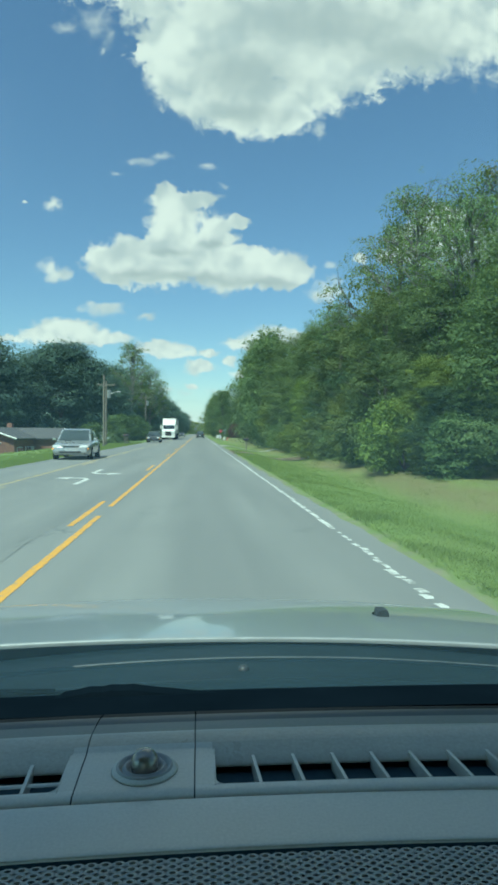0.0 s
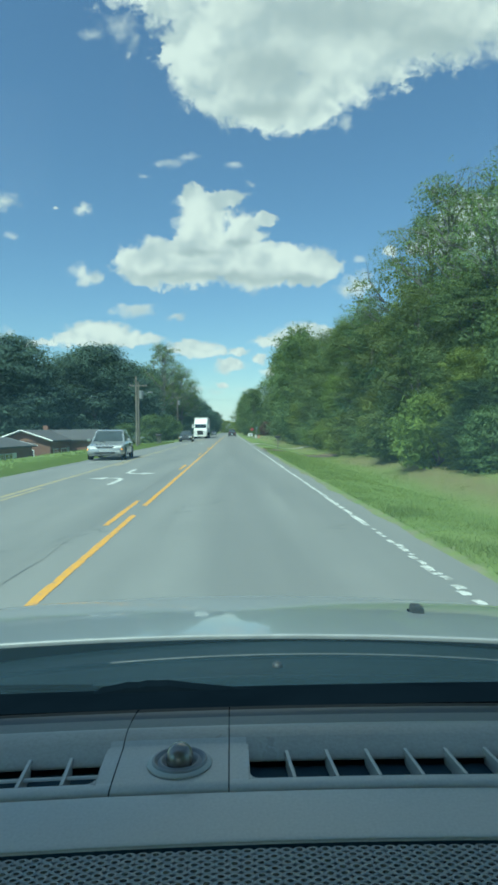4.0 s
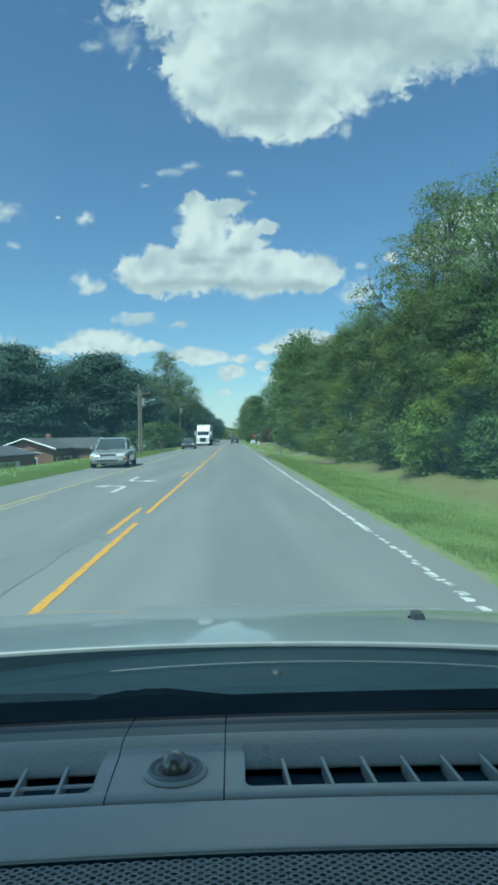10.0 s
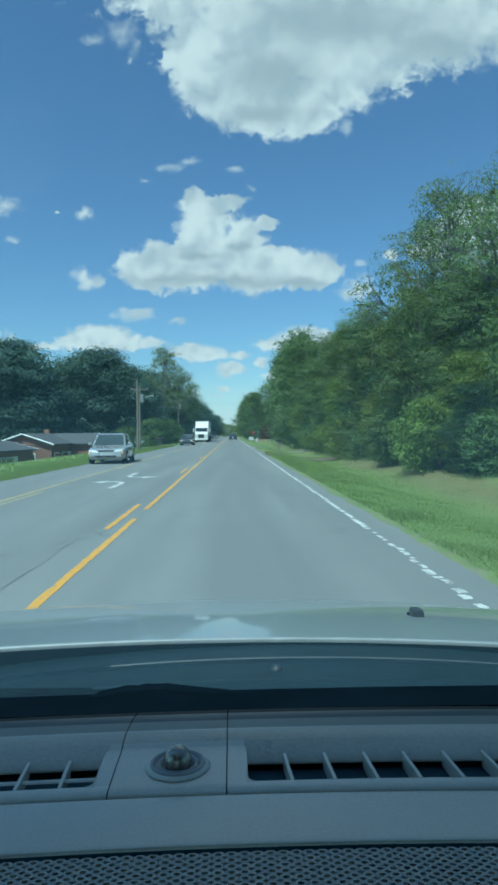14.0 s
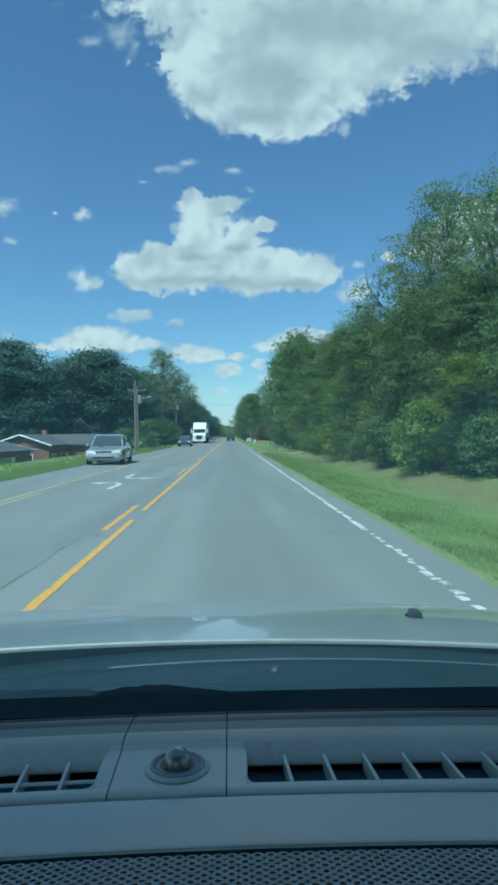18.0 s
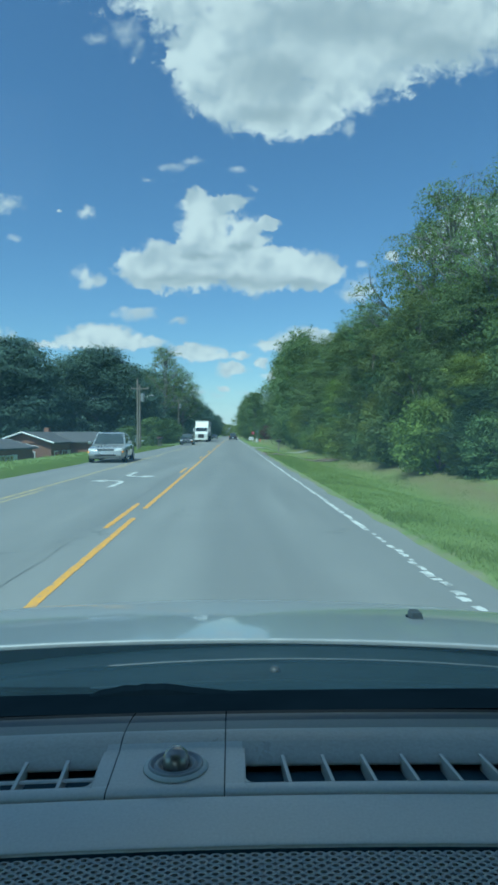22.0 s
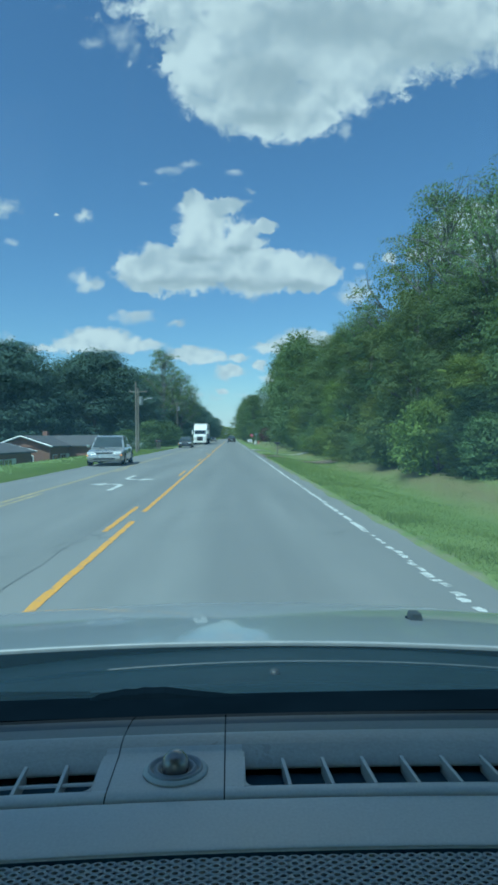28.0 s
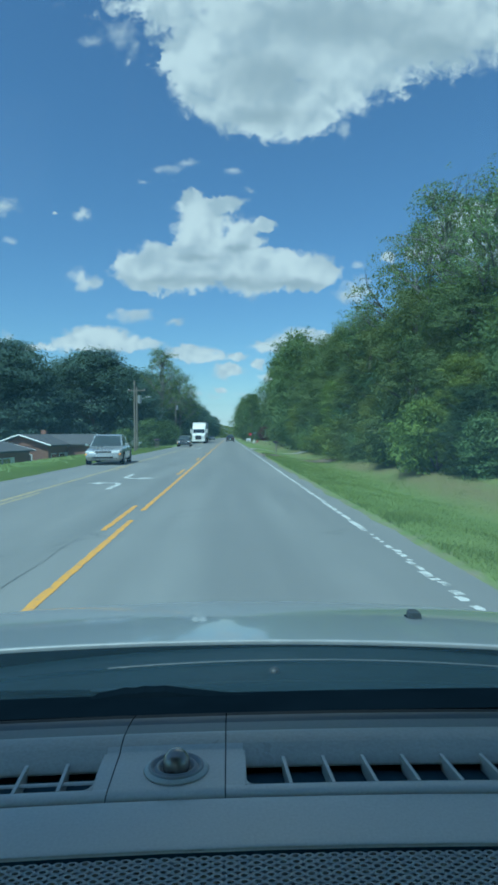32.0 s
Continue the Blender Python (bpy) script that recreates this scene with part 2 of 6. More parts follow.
def foliage(name, dark, bright, spread=0.35, through_light=0.35):
    """Leaves: each leaf its own shade, each tree its own tone, light shining through."""
    m = bpy.data.materials.new(name)
    m.use_nodes = True
    n = Nodes(m.node_tree)
    geo = n.add("ShaderNodeNewGeometry")
    info = n.add("ShaderNodeObjectInfo")
    patch = n.span(n.noise(n.object_coords(), 0.55, 3.0, 0.6), 0.25, 0.75)
    fac = n.math("ADD", n.math("MULTIPLY", geo.outputs["Random Per Island"], 0.26), n.math("MULTIPLY", patch, 0.76), clamp=True)
    color = n.mix(fac, dark, bright)
    hsv = n.add("ShaderNodeHueSaturation")
    n.put(hsv.inputs["Hue"], n.span(info.outputs["Random"], 0, 1, 0.485, 0.515))
    n.put(hsv.inputs["Value"], n.span(info.outputs["Random"], 0, 1, 1 - spread, 1 + spread))
    n.put(hsv.inputs["Color"], color)
    shine = n.add("ShaderNodeBsdfPrincipled")
    n.put(shine.inputs["Base Color"], hsv.outputs[0])
    shine.inputs["Roughness"].default_value = 0.75
    shine.inputs["Specular IOR Level"].default_value = 0.08
    glow = n.add("ShaderNodeBsdfTranslucent")
    warm = n.mix(1.0, hsv.outputs[0], (1.18, 1.14, 0.55), blend="MULTIPLY")
    n.put(glow.inputs["Color"], warm)
    both = n.add("ShaderNodeMixShader")
    both.inputs[0].default_value = through_light
    n.link(shine.outputs[0], both.inputs[1])
    n.link(glow.outputs[0], both.inputs[2])
    out = n.add("ShaderNodeOutputMaterial")
    n.link(both.outputs[0], out.inputs["Surface"])
    return m


def plain(name, color, rough=0.5, metal=0.0, coat=0.0, emit=0.0):
    m = bpy.data.materials.new(name)
    m.use_nodes = True
    n = Nodes(m.node_tree)
    shader = n.add("ShaderNodeBsdfPrincipled")
    grit = n.noise(n.object_coords(), 25.0, 4.0, 0.6)
    n.put(shader.inputs["Base Color"], n.mix(n.span(grit, 0.35, 0.75, 0.0, 0.3), color, tuple(c * 0.75 for c in color)))
    n.put(shader.inputs["Roughness"], n.span(grit, 0.3, 0.7, max(rough - 0.06, 0.02), min(1, rough + 0.06)))
    shader.inputs["Metallic"].default_value = metal
    shader.inputs["Coat Weight"].default_value = coat
    if emit:
        shader.inputs["Emission Color"].default_value = (*color, 1)
        shader.inputs["Emission Strength"].default_value = emit
    out = n.add("ShaderNodeOutputMaterial")
    n.link(shader.outputs[0], out.inputs["Surface"])
    return m


def asphalt():
    """Worn grey asphalt: stone grain, darker wheel tracks along the lane, tar-filled cracks and old patches."""
    m = bpy.data.materials.new("worn_asphalt")
    m.use_nodes = True
    n = Nodes(m.node_tree)
    at = n.world_coords()
    along = n.vec("MULTIPLY", at, (1.0, 0.05, 1.0))
    streak = n.noise(along, 1.3, 4.0, 0.55)
    blotch = n.noise(at, 0.22, 5.0, 0.6)
    stones = n.noise(at, 95.0, 2.0, 0.7)
    grit = n.noise(at, 14.0, 4.0, 0.7)
    color = n.mix(n.span(streak, 0.33, 0.67), (0.150, 0.152, 0.146), (0.215, 0.215, 0.204))
    color = n.mix(n.span(blotch, 0.42, 0.7, 0.0, 0.55), color, (0.145, 0.148, 0.145))
    color = n.mix(n.span(stones, 0.35, 0.75, 0.0, 0.5), color, (0.105, 0.108, 0.105))
    color = n.mix(n.span(grit, 0.6, 0.8, 0.0, 0.4), color, (0.27, 0.265, 0.25))
    # the oil-darkened middle of the lane
    parts = n.add("ShaderNodeSeparateXYZ")
    n.link(at, parts.inputs[0])
    middle = n.span(n.math("ABSOLUTE", n.math("SUBTRACT", parts.outputs["X"], 0.22)), 0.10, 0.80, 1.0, 0.0, smooth=True)
    color = n.mix(n.math("MULTIPLY", middle, n.span(n.noise(along, 0.9, 3.0, 0.5), 0.3, 0.7, 0.10, 0.50)), color, (0.118, 0.120, 0.119))
    crack = n.add("ShaderNodeTexVoronoi", feature="DISTANCE_TO_EDGE")
    bent = n.vec("MULTIPLY_ADD", n.vec("SUBTRACT", n.noise(at, 0.9, 4.0, 0.6, color=True), (0.5, 0.5, 0.5)), (1.6, 1.6, 0.0), n.vec("MULTIPLY", at, (1.0, 0.35, 1.0)))
    n.link(bent, crack.inputs["Vector"])
    crack.inputs["Scale"].default_value = 0.16
    line = n.span(crack.outputs["Distance"], 0.0, 0.0035, 1.0, 0.0)
    gaps = n.span(n.noise(at, 0.35, 3.0), 0.5, 0.6)
    color = n.mix(n.math("MULTIPLY", line, n.math("MULTIPLY", gaps, 0.7)), color, (0.035, 0.037, 0.04))
    shader = n.add("ShaderNodeBsdfPrincipled")
    n.put(shader.inputs["Base Color"], color)
    n.put(shader.inputs["Roughness"], n.span(streak, 0.3, 0.7, 0.72, 0.88))
    node = n.add("ShaderNodeBump")
    node.inputs["Strength"].default_value, node.inputs["Distance"].default_value = 0.5, 0.006
    n.link(stones, node.inputs["Height"])
    n.link(node.outputs[0], shader.inputs["Normal"])
    out = n.add("ShaderNodeOutputMaterial")
    n.link(shader.outputs[0], out.inputs["Surface"])
    return m


def worn_paint(name, color, low=0.47, high=0.56, wide=3.0, along=1.0):
    """Road paint worn through to the asphalt in chips."""
    m = bpy.data.materials.new(name)
    m.use_nodes = True
    n = Nodes(m.node_tree)
    at = n.world_coords()
    wear = n.noise(n.vec("MULTIPLY", at, (wide, along, 1.0)), 2.2, 6.0, 0.7)
    mixed = n.mix(n.span(wear, low, high, 0.0, 0.9), color, (0.17, 0.17, 0.16))
    mixed = n.mix(n.span(n.noise(at, 60.0, 2.0), 0.5, 0.8, 0.0, 0.35), mixed, (0.12, 0.12, 0.11))
    shader = n.add("ShaderNodeBsdfPrincipled")
    n.put(shader.inputs["Base Color"], mixed)
    shader.inputs["Roughness"].default_value = 0.7
    out = n.add("ShaderNodeOutputMaterial")
    n.link(shader.outputs[0], out.inputs["Surface"])
    return m


def ground_material():
    """Mown verge grass with dry and bare patches."""
    m = bpy.data.materials.new("verge_grass")
    m.use_nodes = True
    n = Nodes(m.node_tree)
    at = n.world_coords()
    wide = n.noise(at, 0.16, 4.0, 0.6)
    mid = n.noise(at, 1.7, 5.0, 0.65)
    blades = n.noise(n.vec("MULTIPLY", at, (1.0, 0.35, 1.0)), 24.0, 4.0, 0.7)
    color = n.mix(n.span(mid, 0.3, 0.7), (0.118, 0.178, 0.050), (0.190, 0.254, 0.076))
    color = n.mix(n.span(wide, 0.48, 0.68, 0.0, 0.5), color, (0.240, 0.250, 0.090))
    clover = n.noise(at, 0.7, 5.0, 0.7, distortion=0.5)
    color = n.mix(n.span(clover, 0.55, 0.72, 0.0, 0.65), color, (0.062, 0.112, 0.040))
    # bare, dry ground on the bank beyond the ditch
    dry = n.noise(n.vec("MULTIPLY", at, (0.8, 0.25, 1.0)), 0.55, 5.0, 0.65)
    color = n.mix(n.span(blades, 0.3, 0.7, 0.45, 0.0), color, (0.055, 0.095, 0.022))
    split = n.add("ShaderNodeSeparateXYZ")
    n.link(at, split.inputs[0])
    bank = n.math("MULTIPLY", n.span(split.outputs["X"], 5.2, 7.4), n.span(dry, 0.36, 0.60, 0.1, 0.85))
    color = n.mix(bank, color, (0.150, 0.128, 0.066))
    # a strip of bare dirt and sand at the edge of the asphalt
    edge = n.math("ADD", n.math("ABSOLUTE", n.math("ADD", split.outputs["X"], 2.42)), n.math("MULTIPLY", n.noise(at, 2.4, 4.0, 0.7), -1.0))
    color = n.mix(n.span(edge, 4.12, 4.50, 0.95, 0.0), color, (0.215, 0.182, 0.150))
    shader = n.add("ShaderNodeBsdfPrincipled")
    n.put(shader.inputs["Base Color"], color)
    shader.inputs["Roughness"].default_value = 0.85
    shader.inputs["Specular IOR Level"].default_value = 0.2
    node = n.add("ShaderNodeBump")
    node.inputs["Strength"].default_value, node.inputs["Distance"].default_value = 0.6, 0.03
    n.link(blades, node.inputs["Height"])
    n.link(node.outputs[0], shader.inputs["Normal"])
    out = n.add("ShaderNodeOutputMaterial")
    n.link(shader.outputs[0], out.inputs["Surface"])
    return m


def windscreen():
    """Green-tinted laminated glass with a film of dust that scatters daylight."""
    m = bpy.data.materials.new("tinted_windscreen")
    m.use_nodes = True
    n = Nodes(m.node_tree)
    clear = n.add("ShaderNodeBsdfTransparent")
    clear.inputs["Color"].default_value = (0.75, 0.96, 0.985, 1)
    # dust film; its blue tint and extra density also imitate distance haze
    dust = n.add("ShaderNodeBsdfTranslucent")
    dust.inputs["Color"].default_value = (0.32, 0.74, 0.95, 1)
    film = n.span(n.noise(n.object_coords(), 5.0, 5.0, 0.65), 0.3, 0.7, 0.047, 0.064)
    both = n.add("ShaderNodeMixShader")
    n.link(film, both.inputs[0])
    n.link(clear.outputs[0], both.inputs[1])
    n.link(dust.outputs[0], both.inputs[2])
    sheen = n.add("ShaderNodeBsdfGlossy")
    sheen.inputs["Roughness"].default_value = 0.03
    pane = n.add("ShaderNodeMixShader")
    pane.inputs[0].default_value = 0.022
    n.link(both.outputs[0], pane.inputs[1])
    n.link(sheen.outputs[0], pane.inputs[2])
    out = n.add("ShaderNodeOutputMaterial")
    n.link(pane.outputs[0], out.inputs["Surface"])
    return m


M_ASPHALT = asphalt()
M_GROUND = ground_material()
M_WHITE_LINE = worn_paint("white_road_paint", (0.52, 0.52, 0.49), 0.50, 0.60, 2.0, 3.0)
M_YELLOW_LINE = worn_paint("yellow_road_paint", (0.60, 0.285, 0.022), 0.53, 0.62, 6.0, 7.0)
M_YELLOW_FADED = worn_paint("faded_yellow_road_paint", (0.42, 0.32, 0.14), 0.48, 0.58, 4.0, 2.0)
M_CONCRETE = surface("driveway_concrete", (0.36, 0.34, 0.30), (0.48, 0.46, 0.41), 1.2, 0.85, grain=40, world=True, stain=(0.24, 0.22, 0.19))
M_DIRT = surface("bare_dirt", (0.20, 0.15, 0.10), (0.34, 0.27, 0.19), 1.0, 0.95, grain=30, bump=0.5, bump_distance=0.03, world=True)
M_BARK = surface("bark", (0.07, 0.058, 0.048), (0.16, 0.135, 0.115), 3.0, 0.9, grain=22, bump=0.7, bump_distance=0.03)
M_PALE_BARK = surface("pale_bark", (0.13, 0.125, 0.115), (0.235, 0.225, 0.205), 3.0, 0.9, grain=22, bump=0.6, bump_distance=0.03)
M_LEAF = foliage("oak_leaves", (0.050, 0.090, 0.040), (0.178, 0.236, 0.098), 0.20)
M_LEAF_DEEP = foliage("deep_green_leaves", (0.026, 0.058, 0.036), (0.085, 0.140, 0.070), 0.2, 0.3)
M_LEAF_YOUNG = foliage("young_leaves", (0.098, 0.142, 0.036), (0.205, 0.256, 0.070), 0.12)
# backlit shade and bluish distance haze put into the leaf colour
M_LEAF_SHADE_HAZE = foliage("dark_leaves", (0.066, 0.112, 0.094), (0.108, 0.165, 0.130), 0.16, 0.25)
M_LEAF_SPRING = foliage("spring_leaves", (0.088, 0.138, 0.062), (0.200, 0.266, 0.120), 0.2)
M_LEAF_DUSTY = foliage("dusty_leaves", (0.070, 0.112, 0.046), (0.170, 0.218, 0.092), 0.12)
M_GRASS_BLADE = foliage("grass_blades", (0.160, 0.222, 0.070), (0.255, 0.312, 0.112), 0.0, 0.5)
M_DASH = surface("grained_grey_plastic", (0.475, 0.445, 0.388), (0.525, 0.492, 0.428), 7.0, 0.34, grain=420, bump=0.12, bump_distance=0.0010, spec=0.8)
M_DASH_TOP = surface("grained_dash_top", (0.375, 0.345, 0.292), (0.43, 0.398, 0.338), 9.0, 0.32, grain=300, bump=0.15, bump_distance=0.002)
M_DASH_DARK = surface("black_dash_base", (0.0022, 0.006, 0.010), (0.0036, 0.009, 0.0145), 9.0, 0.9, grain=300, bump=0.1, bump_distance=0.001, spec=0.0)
# shade at the rear of the dash, put into the plastic's colour in three steps
M_DASH_SHADE_DEEP = surface("dark_felt_strip", (0.006, 0.010, 0.013), (0.010, 0.015, 0.019), 9.0, 0.85, grain=300, bump=0.2, bump_distance=0.001, spec=0.1)
M_DASH_SHADE_MID = surface("grained_dash_roll", (0.054, 0.066, 0.074), (0.074, 0.088, 0.096), 9.0, 0.55, grain=300, bump=0.15, bump_distance=0.001, spec=0.25)
M_DASH_SHADE_LIGHT = surface("grained_dash_edge", (0.20, 0.195, 0.172), (0.245, 0.238, 0.21), 9.0, 0.5, grain=300, bump=0.15, bump_distance=0.001, spec=0.3)
# blue-black that imitates the shade in the dash's slots and gaps
M_GAP_SHADE = surface("vent_duct_black", (0.020, 0.048, 0.062), (0.032, 0.066, 0.082), 20.0, 0.8, grain=200, bump=0.0, spec=0.2)
M_GRILLE = surface("speaker_mesh", (0.31, 0.300, 0.265), (0.355, 0.345, 0.305), 30.0, 0.5, grain=400, bump=0.2, bump_distance=0.0008)
M_COWL = surface("cowl_black_plastic", (0.006, 0.013, 0.018), (0.010, 0.020, 0.026), 6.0, 0.5, grain=200, bump=0.05, bump_distance=0.001, spec=0.06)
M_HOOD = surface("silver_green_car_paint", (0.205, 0.228, 0.238), (0.245, 0.268, 0.278), 1.2, 0.42, metal=0.25, bump=0.0, grain=900, coat=0.75, coat_rough=0.06)
# paler than the bonnet: the sky's reflection on the lip, put into colour
M_HOOD_EDGE = surface("worn_paint_edge", (0.22, 0.23, 0.235), (0.29, 0.30, 0.305), 14.0, 0.5, metal=0.1, bump=0.0)
M_CHROME = surface("chrome_trim", (0.50, 0.50, 0.49), (0.62, 0.61, 0.60), 30.0, 0.22, metal=1.0, bump=0.0)
M_TRIM_DULL = surface("dull_grey_trim", (0.050, 0.056, 0.060), (0.072, 0.078, 0.082), 20.0, 0.45, bump=0.0)
M_RING = surface("satin_grey_ring", (0.26, 0.255, 0.245), (0.32, 0.315, 0.305), 30.0, 0.38, metal=0.25, bump=0.0)
M_LINING = surface("pale_roof_lining", (0.50, 0.48, 0.44), (0.58, 0.56, 0.52), 8.0, 0.95, grain=200)
M_DOME = surface("smoked_sensor_dome", (0.25, 0.215, 0.185), (0.31, 0.27, 0.235), 30.0, 0.28, metal=0.55, bump=0.0, coat=0.6)
M_MESH_BACK = surface("mesh_backing_cloth", (0.30, 0.30, 0.27), (0.34, 0.342, 0.31), 40.0, 0.95, grain=300, bump=0.0, spec=0.05)
M_JOINT = surface("tar_joint", (0.07, 0.072, 0.07), (0.11, 0.112, 0.11), 3.0, 0.9, bump=0.0, world=True)
M_RUBBER = surface("black_rubber", (0.0014, 0.0026, 0.0034), (0.003, 0.0050, 0.0065), 8.0, 0.9, bump=0.05, spec=0.02)
M_POLE = surface("weathered_pole_wood", (0.14, 0.12, 0.10), (0.25, 0.22, 0.185), 4.0, 0.9, grain=30, bump=0.4)
M_STEEL = surface("galvanised_steel", (0.30, 0.31, 0.31), (0.42, 0.43, 0.43), 6.0, 0.45, metal=0.7, bump=0.05)
M_WINDSCREEN = windscreen()
M_WIRE = plain("black_wire", (0.02, 0.022, 0.025), 0.6)
M_BRICK = surface("red_brown_brick", (0.17, 0.085, 0.060), (0.27, 0.145, 0.105), 2.5, 0.9, grain=18, bump=0.3, vary=0.2)
M_ROOF = surface("grey_shingle", (0.055, 0.055, 0.06), (0.10, 0.10, 0.105), 2.0, 0.9, grain=16, bump=0.5, bump_distance=0.02)
M_TRIM = surface("white_trim_paint", (0.66, 0.66, 0.63), (0.78, 0.78, 0.75), 3.0, 0.6, bump=0.05)
M_GLASS_DARK = plain("dark_window_glass", (0.018, 0.024, 0.028), 0.06, coat=1.0)
M_CAR_GLASS = plain("car_window_glass", (0.10, 0.125, 0.13), 0.12, coat=1.0)
M_SILVER = surface("silver_car_paint", (0.42, 0.43, 0.42), (0.50, 0.51, 0.50), 1.0, 0.28, metal=0.6, bump=0.0, coat=1.0)
M_CHARCOAL = surface("charcoal_car_paint", (0.030, 0.036, 0.042), (0.045, 0.052, 0.058), 1.0, 0.25, metal=0.3, bump=0.0, coat=1.0)
M_BLUE = surface("blue_van_paint", (0.01, 0.13, 0.42), (0.015, 0.17, 0.50), 1.0, 0.3, bump=0.0, coat=1.0)
M_LAMP = plain("headlamp_lens", (0.72, 0.74, 0.74), 0.12, coat=1.0)
M_TAIL = plain("red_tail_lens", (0.35, 0.02, 0.02), 0.2, coat=1.0)
M_AMBER = plain("amber_lens", (0.90, 0.32, 0.05), 0.25, coat=1.0, emit=0.8)
M_BLACK = plain("black_plastic", (0.02, 0.021, 0.023), 0.5)
M_SIGN_ORANGE = plain("orange_sign_face", (0.78, 0.20, 0.045), 0.5)
M_SIGN_WHITE = plain("white_sign_face", (0.75, 0.76, 0.76), 0.5)
M_SIGN_NAVY = plain("navy_sign_face", (0.025, 0.04, 0.085), 0.45)
M_SIGN_RED = plain("red_sign_face", (0.50, 0.025, 0.03), 0.45)
M_SIGN_GREEN = plain("green_sign_face", (0.02, 0.16, 0.07), 0.45)
M_BOX_PALE = surface("pale_cabinet_paint", (0.52, 0.53, 0.47), (0.62, 0.62, 0.56), 2.0, 0.55, bump=0.03)

# ---------------------------------------------------------------- building helpers


def finish(name, bm, material, smooth=False):
    mesh = bpy.data.meshes.new(name)
    bm.normal_update()
    bm.to_mesh(mesh)
    bm.free()
    mesh.materials.append(material)
    if smooth:
        mesh.polygons.foreach_set("use_smooth", [True] * len(mesh.polygons))
    return mesh


def part(name, bm, material, parent=None, label="", smooth=False):
    ob = new(name, finish(name, bm, material, smooth))
    ob.parent = parent
    return tagged(ob, label) if label else ob


def raw(name, verts, faces, material, parent=None, label="", smooth=False):
    mesh = bpy.data.meshes.new(name)
    mesh.from_pydata([tuple(v) for v in verts], [], [tuple(f) for f in faces])
    mesh.materials.append(material)
    if smooth:
        mesh.polygons.foreach_set("use_smooth", [True] * len(mesh.polygons))
    ob = new(name, mesh)
    ob.parent = parent
    return tagged(ob, label) if label else ob


def thing(name, label, category, at=None, group="", kind=""):
    ob = new(name)
    ob.empty_display_size = 0.2
    if at is not None:
        ob.matrix_basis = at
    return tagged(ob, label, category, group, kind)


def box(bm, centre, size, bevel=0.0, turn=None):
    made = bmesh.ops.create_cube(bm, size=1.0)["verts"]
    m = Matrix.LocRotScale(centre, turn, size)
    bmesh.ops.transform(bm, matrix=m, verts=made)
    if bevel:
        edges = list({e for v in made for e in v.link_edges})
        bmesh.ops.bevel(bm, geom=edges, offset=bevel, segments=2, profile=0.6, affect="EDGES")
    return bm


def boxed(centre, size, bevel=0.0, turn=None):
    return box(bmesh.new(), centre, size, bevel, turn)


def rod(bm, a, b, r0, r1=None, sides=10):
    a, b = Vector(a), Vector(b)
    r1 = r0 if r1 is None else r1
    way = b - a
    m = Matrix.Translation((a + b) / 2) @ way.to_track_quat("Z", "Y").to_matrix().to_4x4()
    bmesh.ops.create_cone(bm, cap_ends=True, segments=sides, radius1=r0, radius2=r1, depth=way.length, matrix=m)
    return bm


def loft(rings, closed=True, caps=True):
    """A bmesh through rings of equal length."""
    bm = bmesh.new()
    rows = [[bm.verts.new(p) for p in ring] for ring in rings]
    n = len(rows[0])
    for a, b in zip(rows, rows[1:]):
        for i in range(n if closed else n - 1):
            j = (i + 1) % n
            bm.faces.new((a[i], a[j], b[j], b[i]))
    if caps and closed:
        bm.faces.new(list(reversed(rows[0])))
        bm.faces.new(rows[-1])
    bmesh.ops.recalc_face_normals(bm, faces=bm.faces)
    return bm


# ---------------------------------------------------------------- ground and road
ROAD_LEFT, ROAD_RIGHT = -7.1, 2.26
YELLOW_NEAR, YELLOW_FAR, EDGE_LINE = -1.59, -4.90, 1.90


def smooth01(t):
    t = min(max(t, 0.0), 1.0)
    return t * t * (3 - 2 * t)


def ground_z(x, y):
    if x > ROAD_RIGHT:
        d = x - ROAD_RIGHT
        z = -0.03 - 0.55 * smooth01((d - 0.5) / 3.4) + 0.40 * smooth01((d - 4.3) / 2.6) + 0.5 * smooth01((d - 8) / 20)
        z += 0.05 * noise.noise((x * 0.5, y * 0.25, 0.0)) * smooth01(d / 1.2)
        return z
    if x < ROAD_LEFT:
        d = ROAD_LEFT - x
        z = -0.03 - 0.10 * smooth01(d / 3) - 2.3 * smooth01((d - 5) / 12) + 2.0 * smooth01((d - 70) / 120)
        return z + 0.06 * noise.noise((x * 0.3, y * 0.2, 3.0)) * smooth01(d / 1.5)
    return -0.09


def build_ground():
    xs = sorted({ROAD_LEFT, ROAD_RIGHT, ROAD_LEFT + 0.02, ROAD_RIGHT - 0.02}
                | {ROAD_RIGHT + 0.35 * i for i in range(1, 40)} | {ROAD_LEFT - 0.6 * i for i in range(1, 45)}
                | {17 + 2.0 ** (i * 0.75) for i in range(1, 15)} | {-35 - 2.0 ** (i * 0.75) for i in range(1, 15)} | {-2500.0, 2500.0})
    ys = sorted({-40 + 2.0 * i for i in range(0, 50)} | {60 + 1.07 ** i * 3 for i in range(0, 98)} | {-90.0, -200.0, -600.0, 4200.0})
    verts = [(x, y, ground_z(x, y)) for y in ys for x in xs]
    w = len(xs)
    faces = [(j * w + i, j * w + i + 1, (j + 1) * w + i + 1, (j + 1) * w + i) for j in range(len(ys) - 1) for i in range(w - 1)]
    ob = raw("ground", verts, faces, M_GROUND, smooth=True)
    return tagged(ob, "mown green grass verges and fields beside the road", "ground", kind="structure")


ground = build_ground()


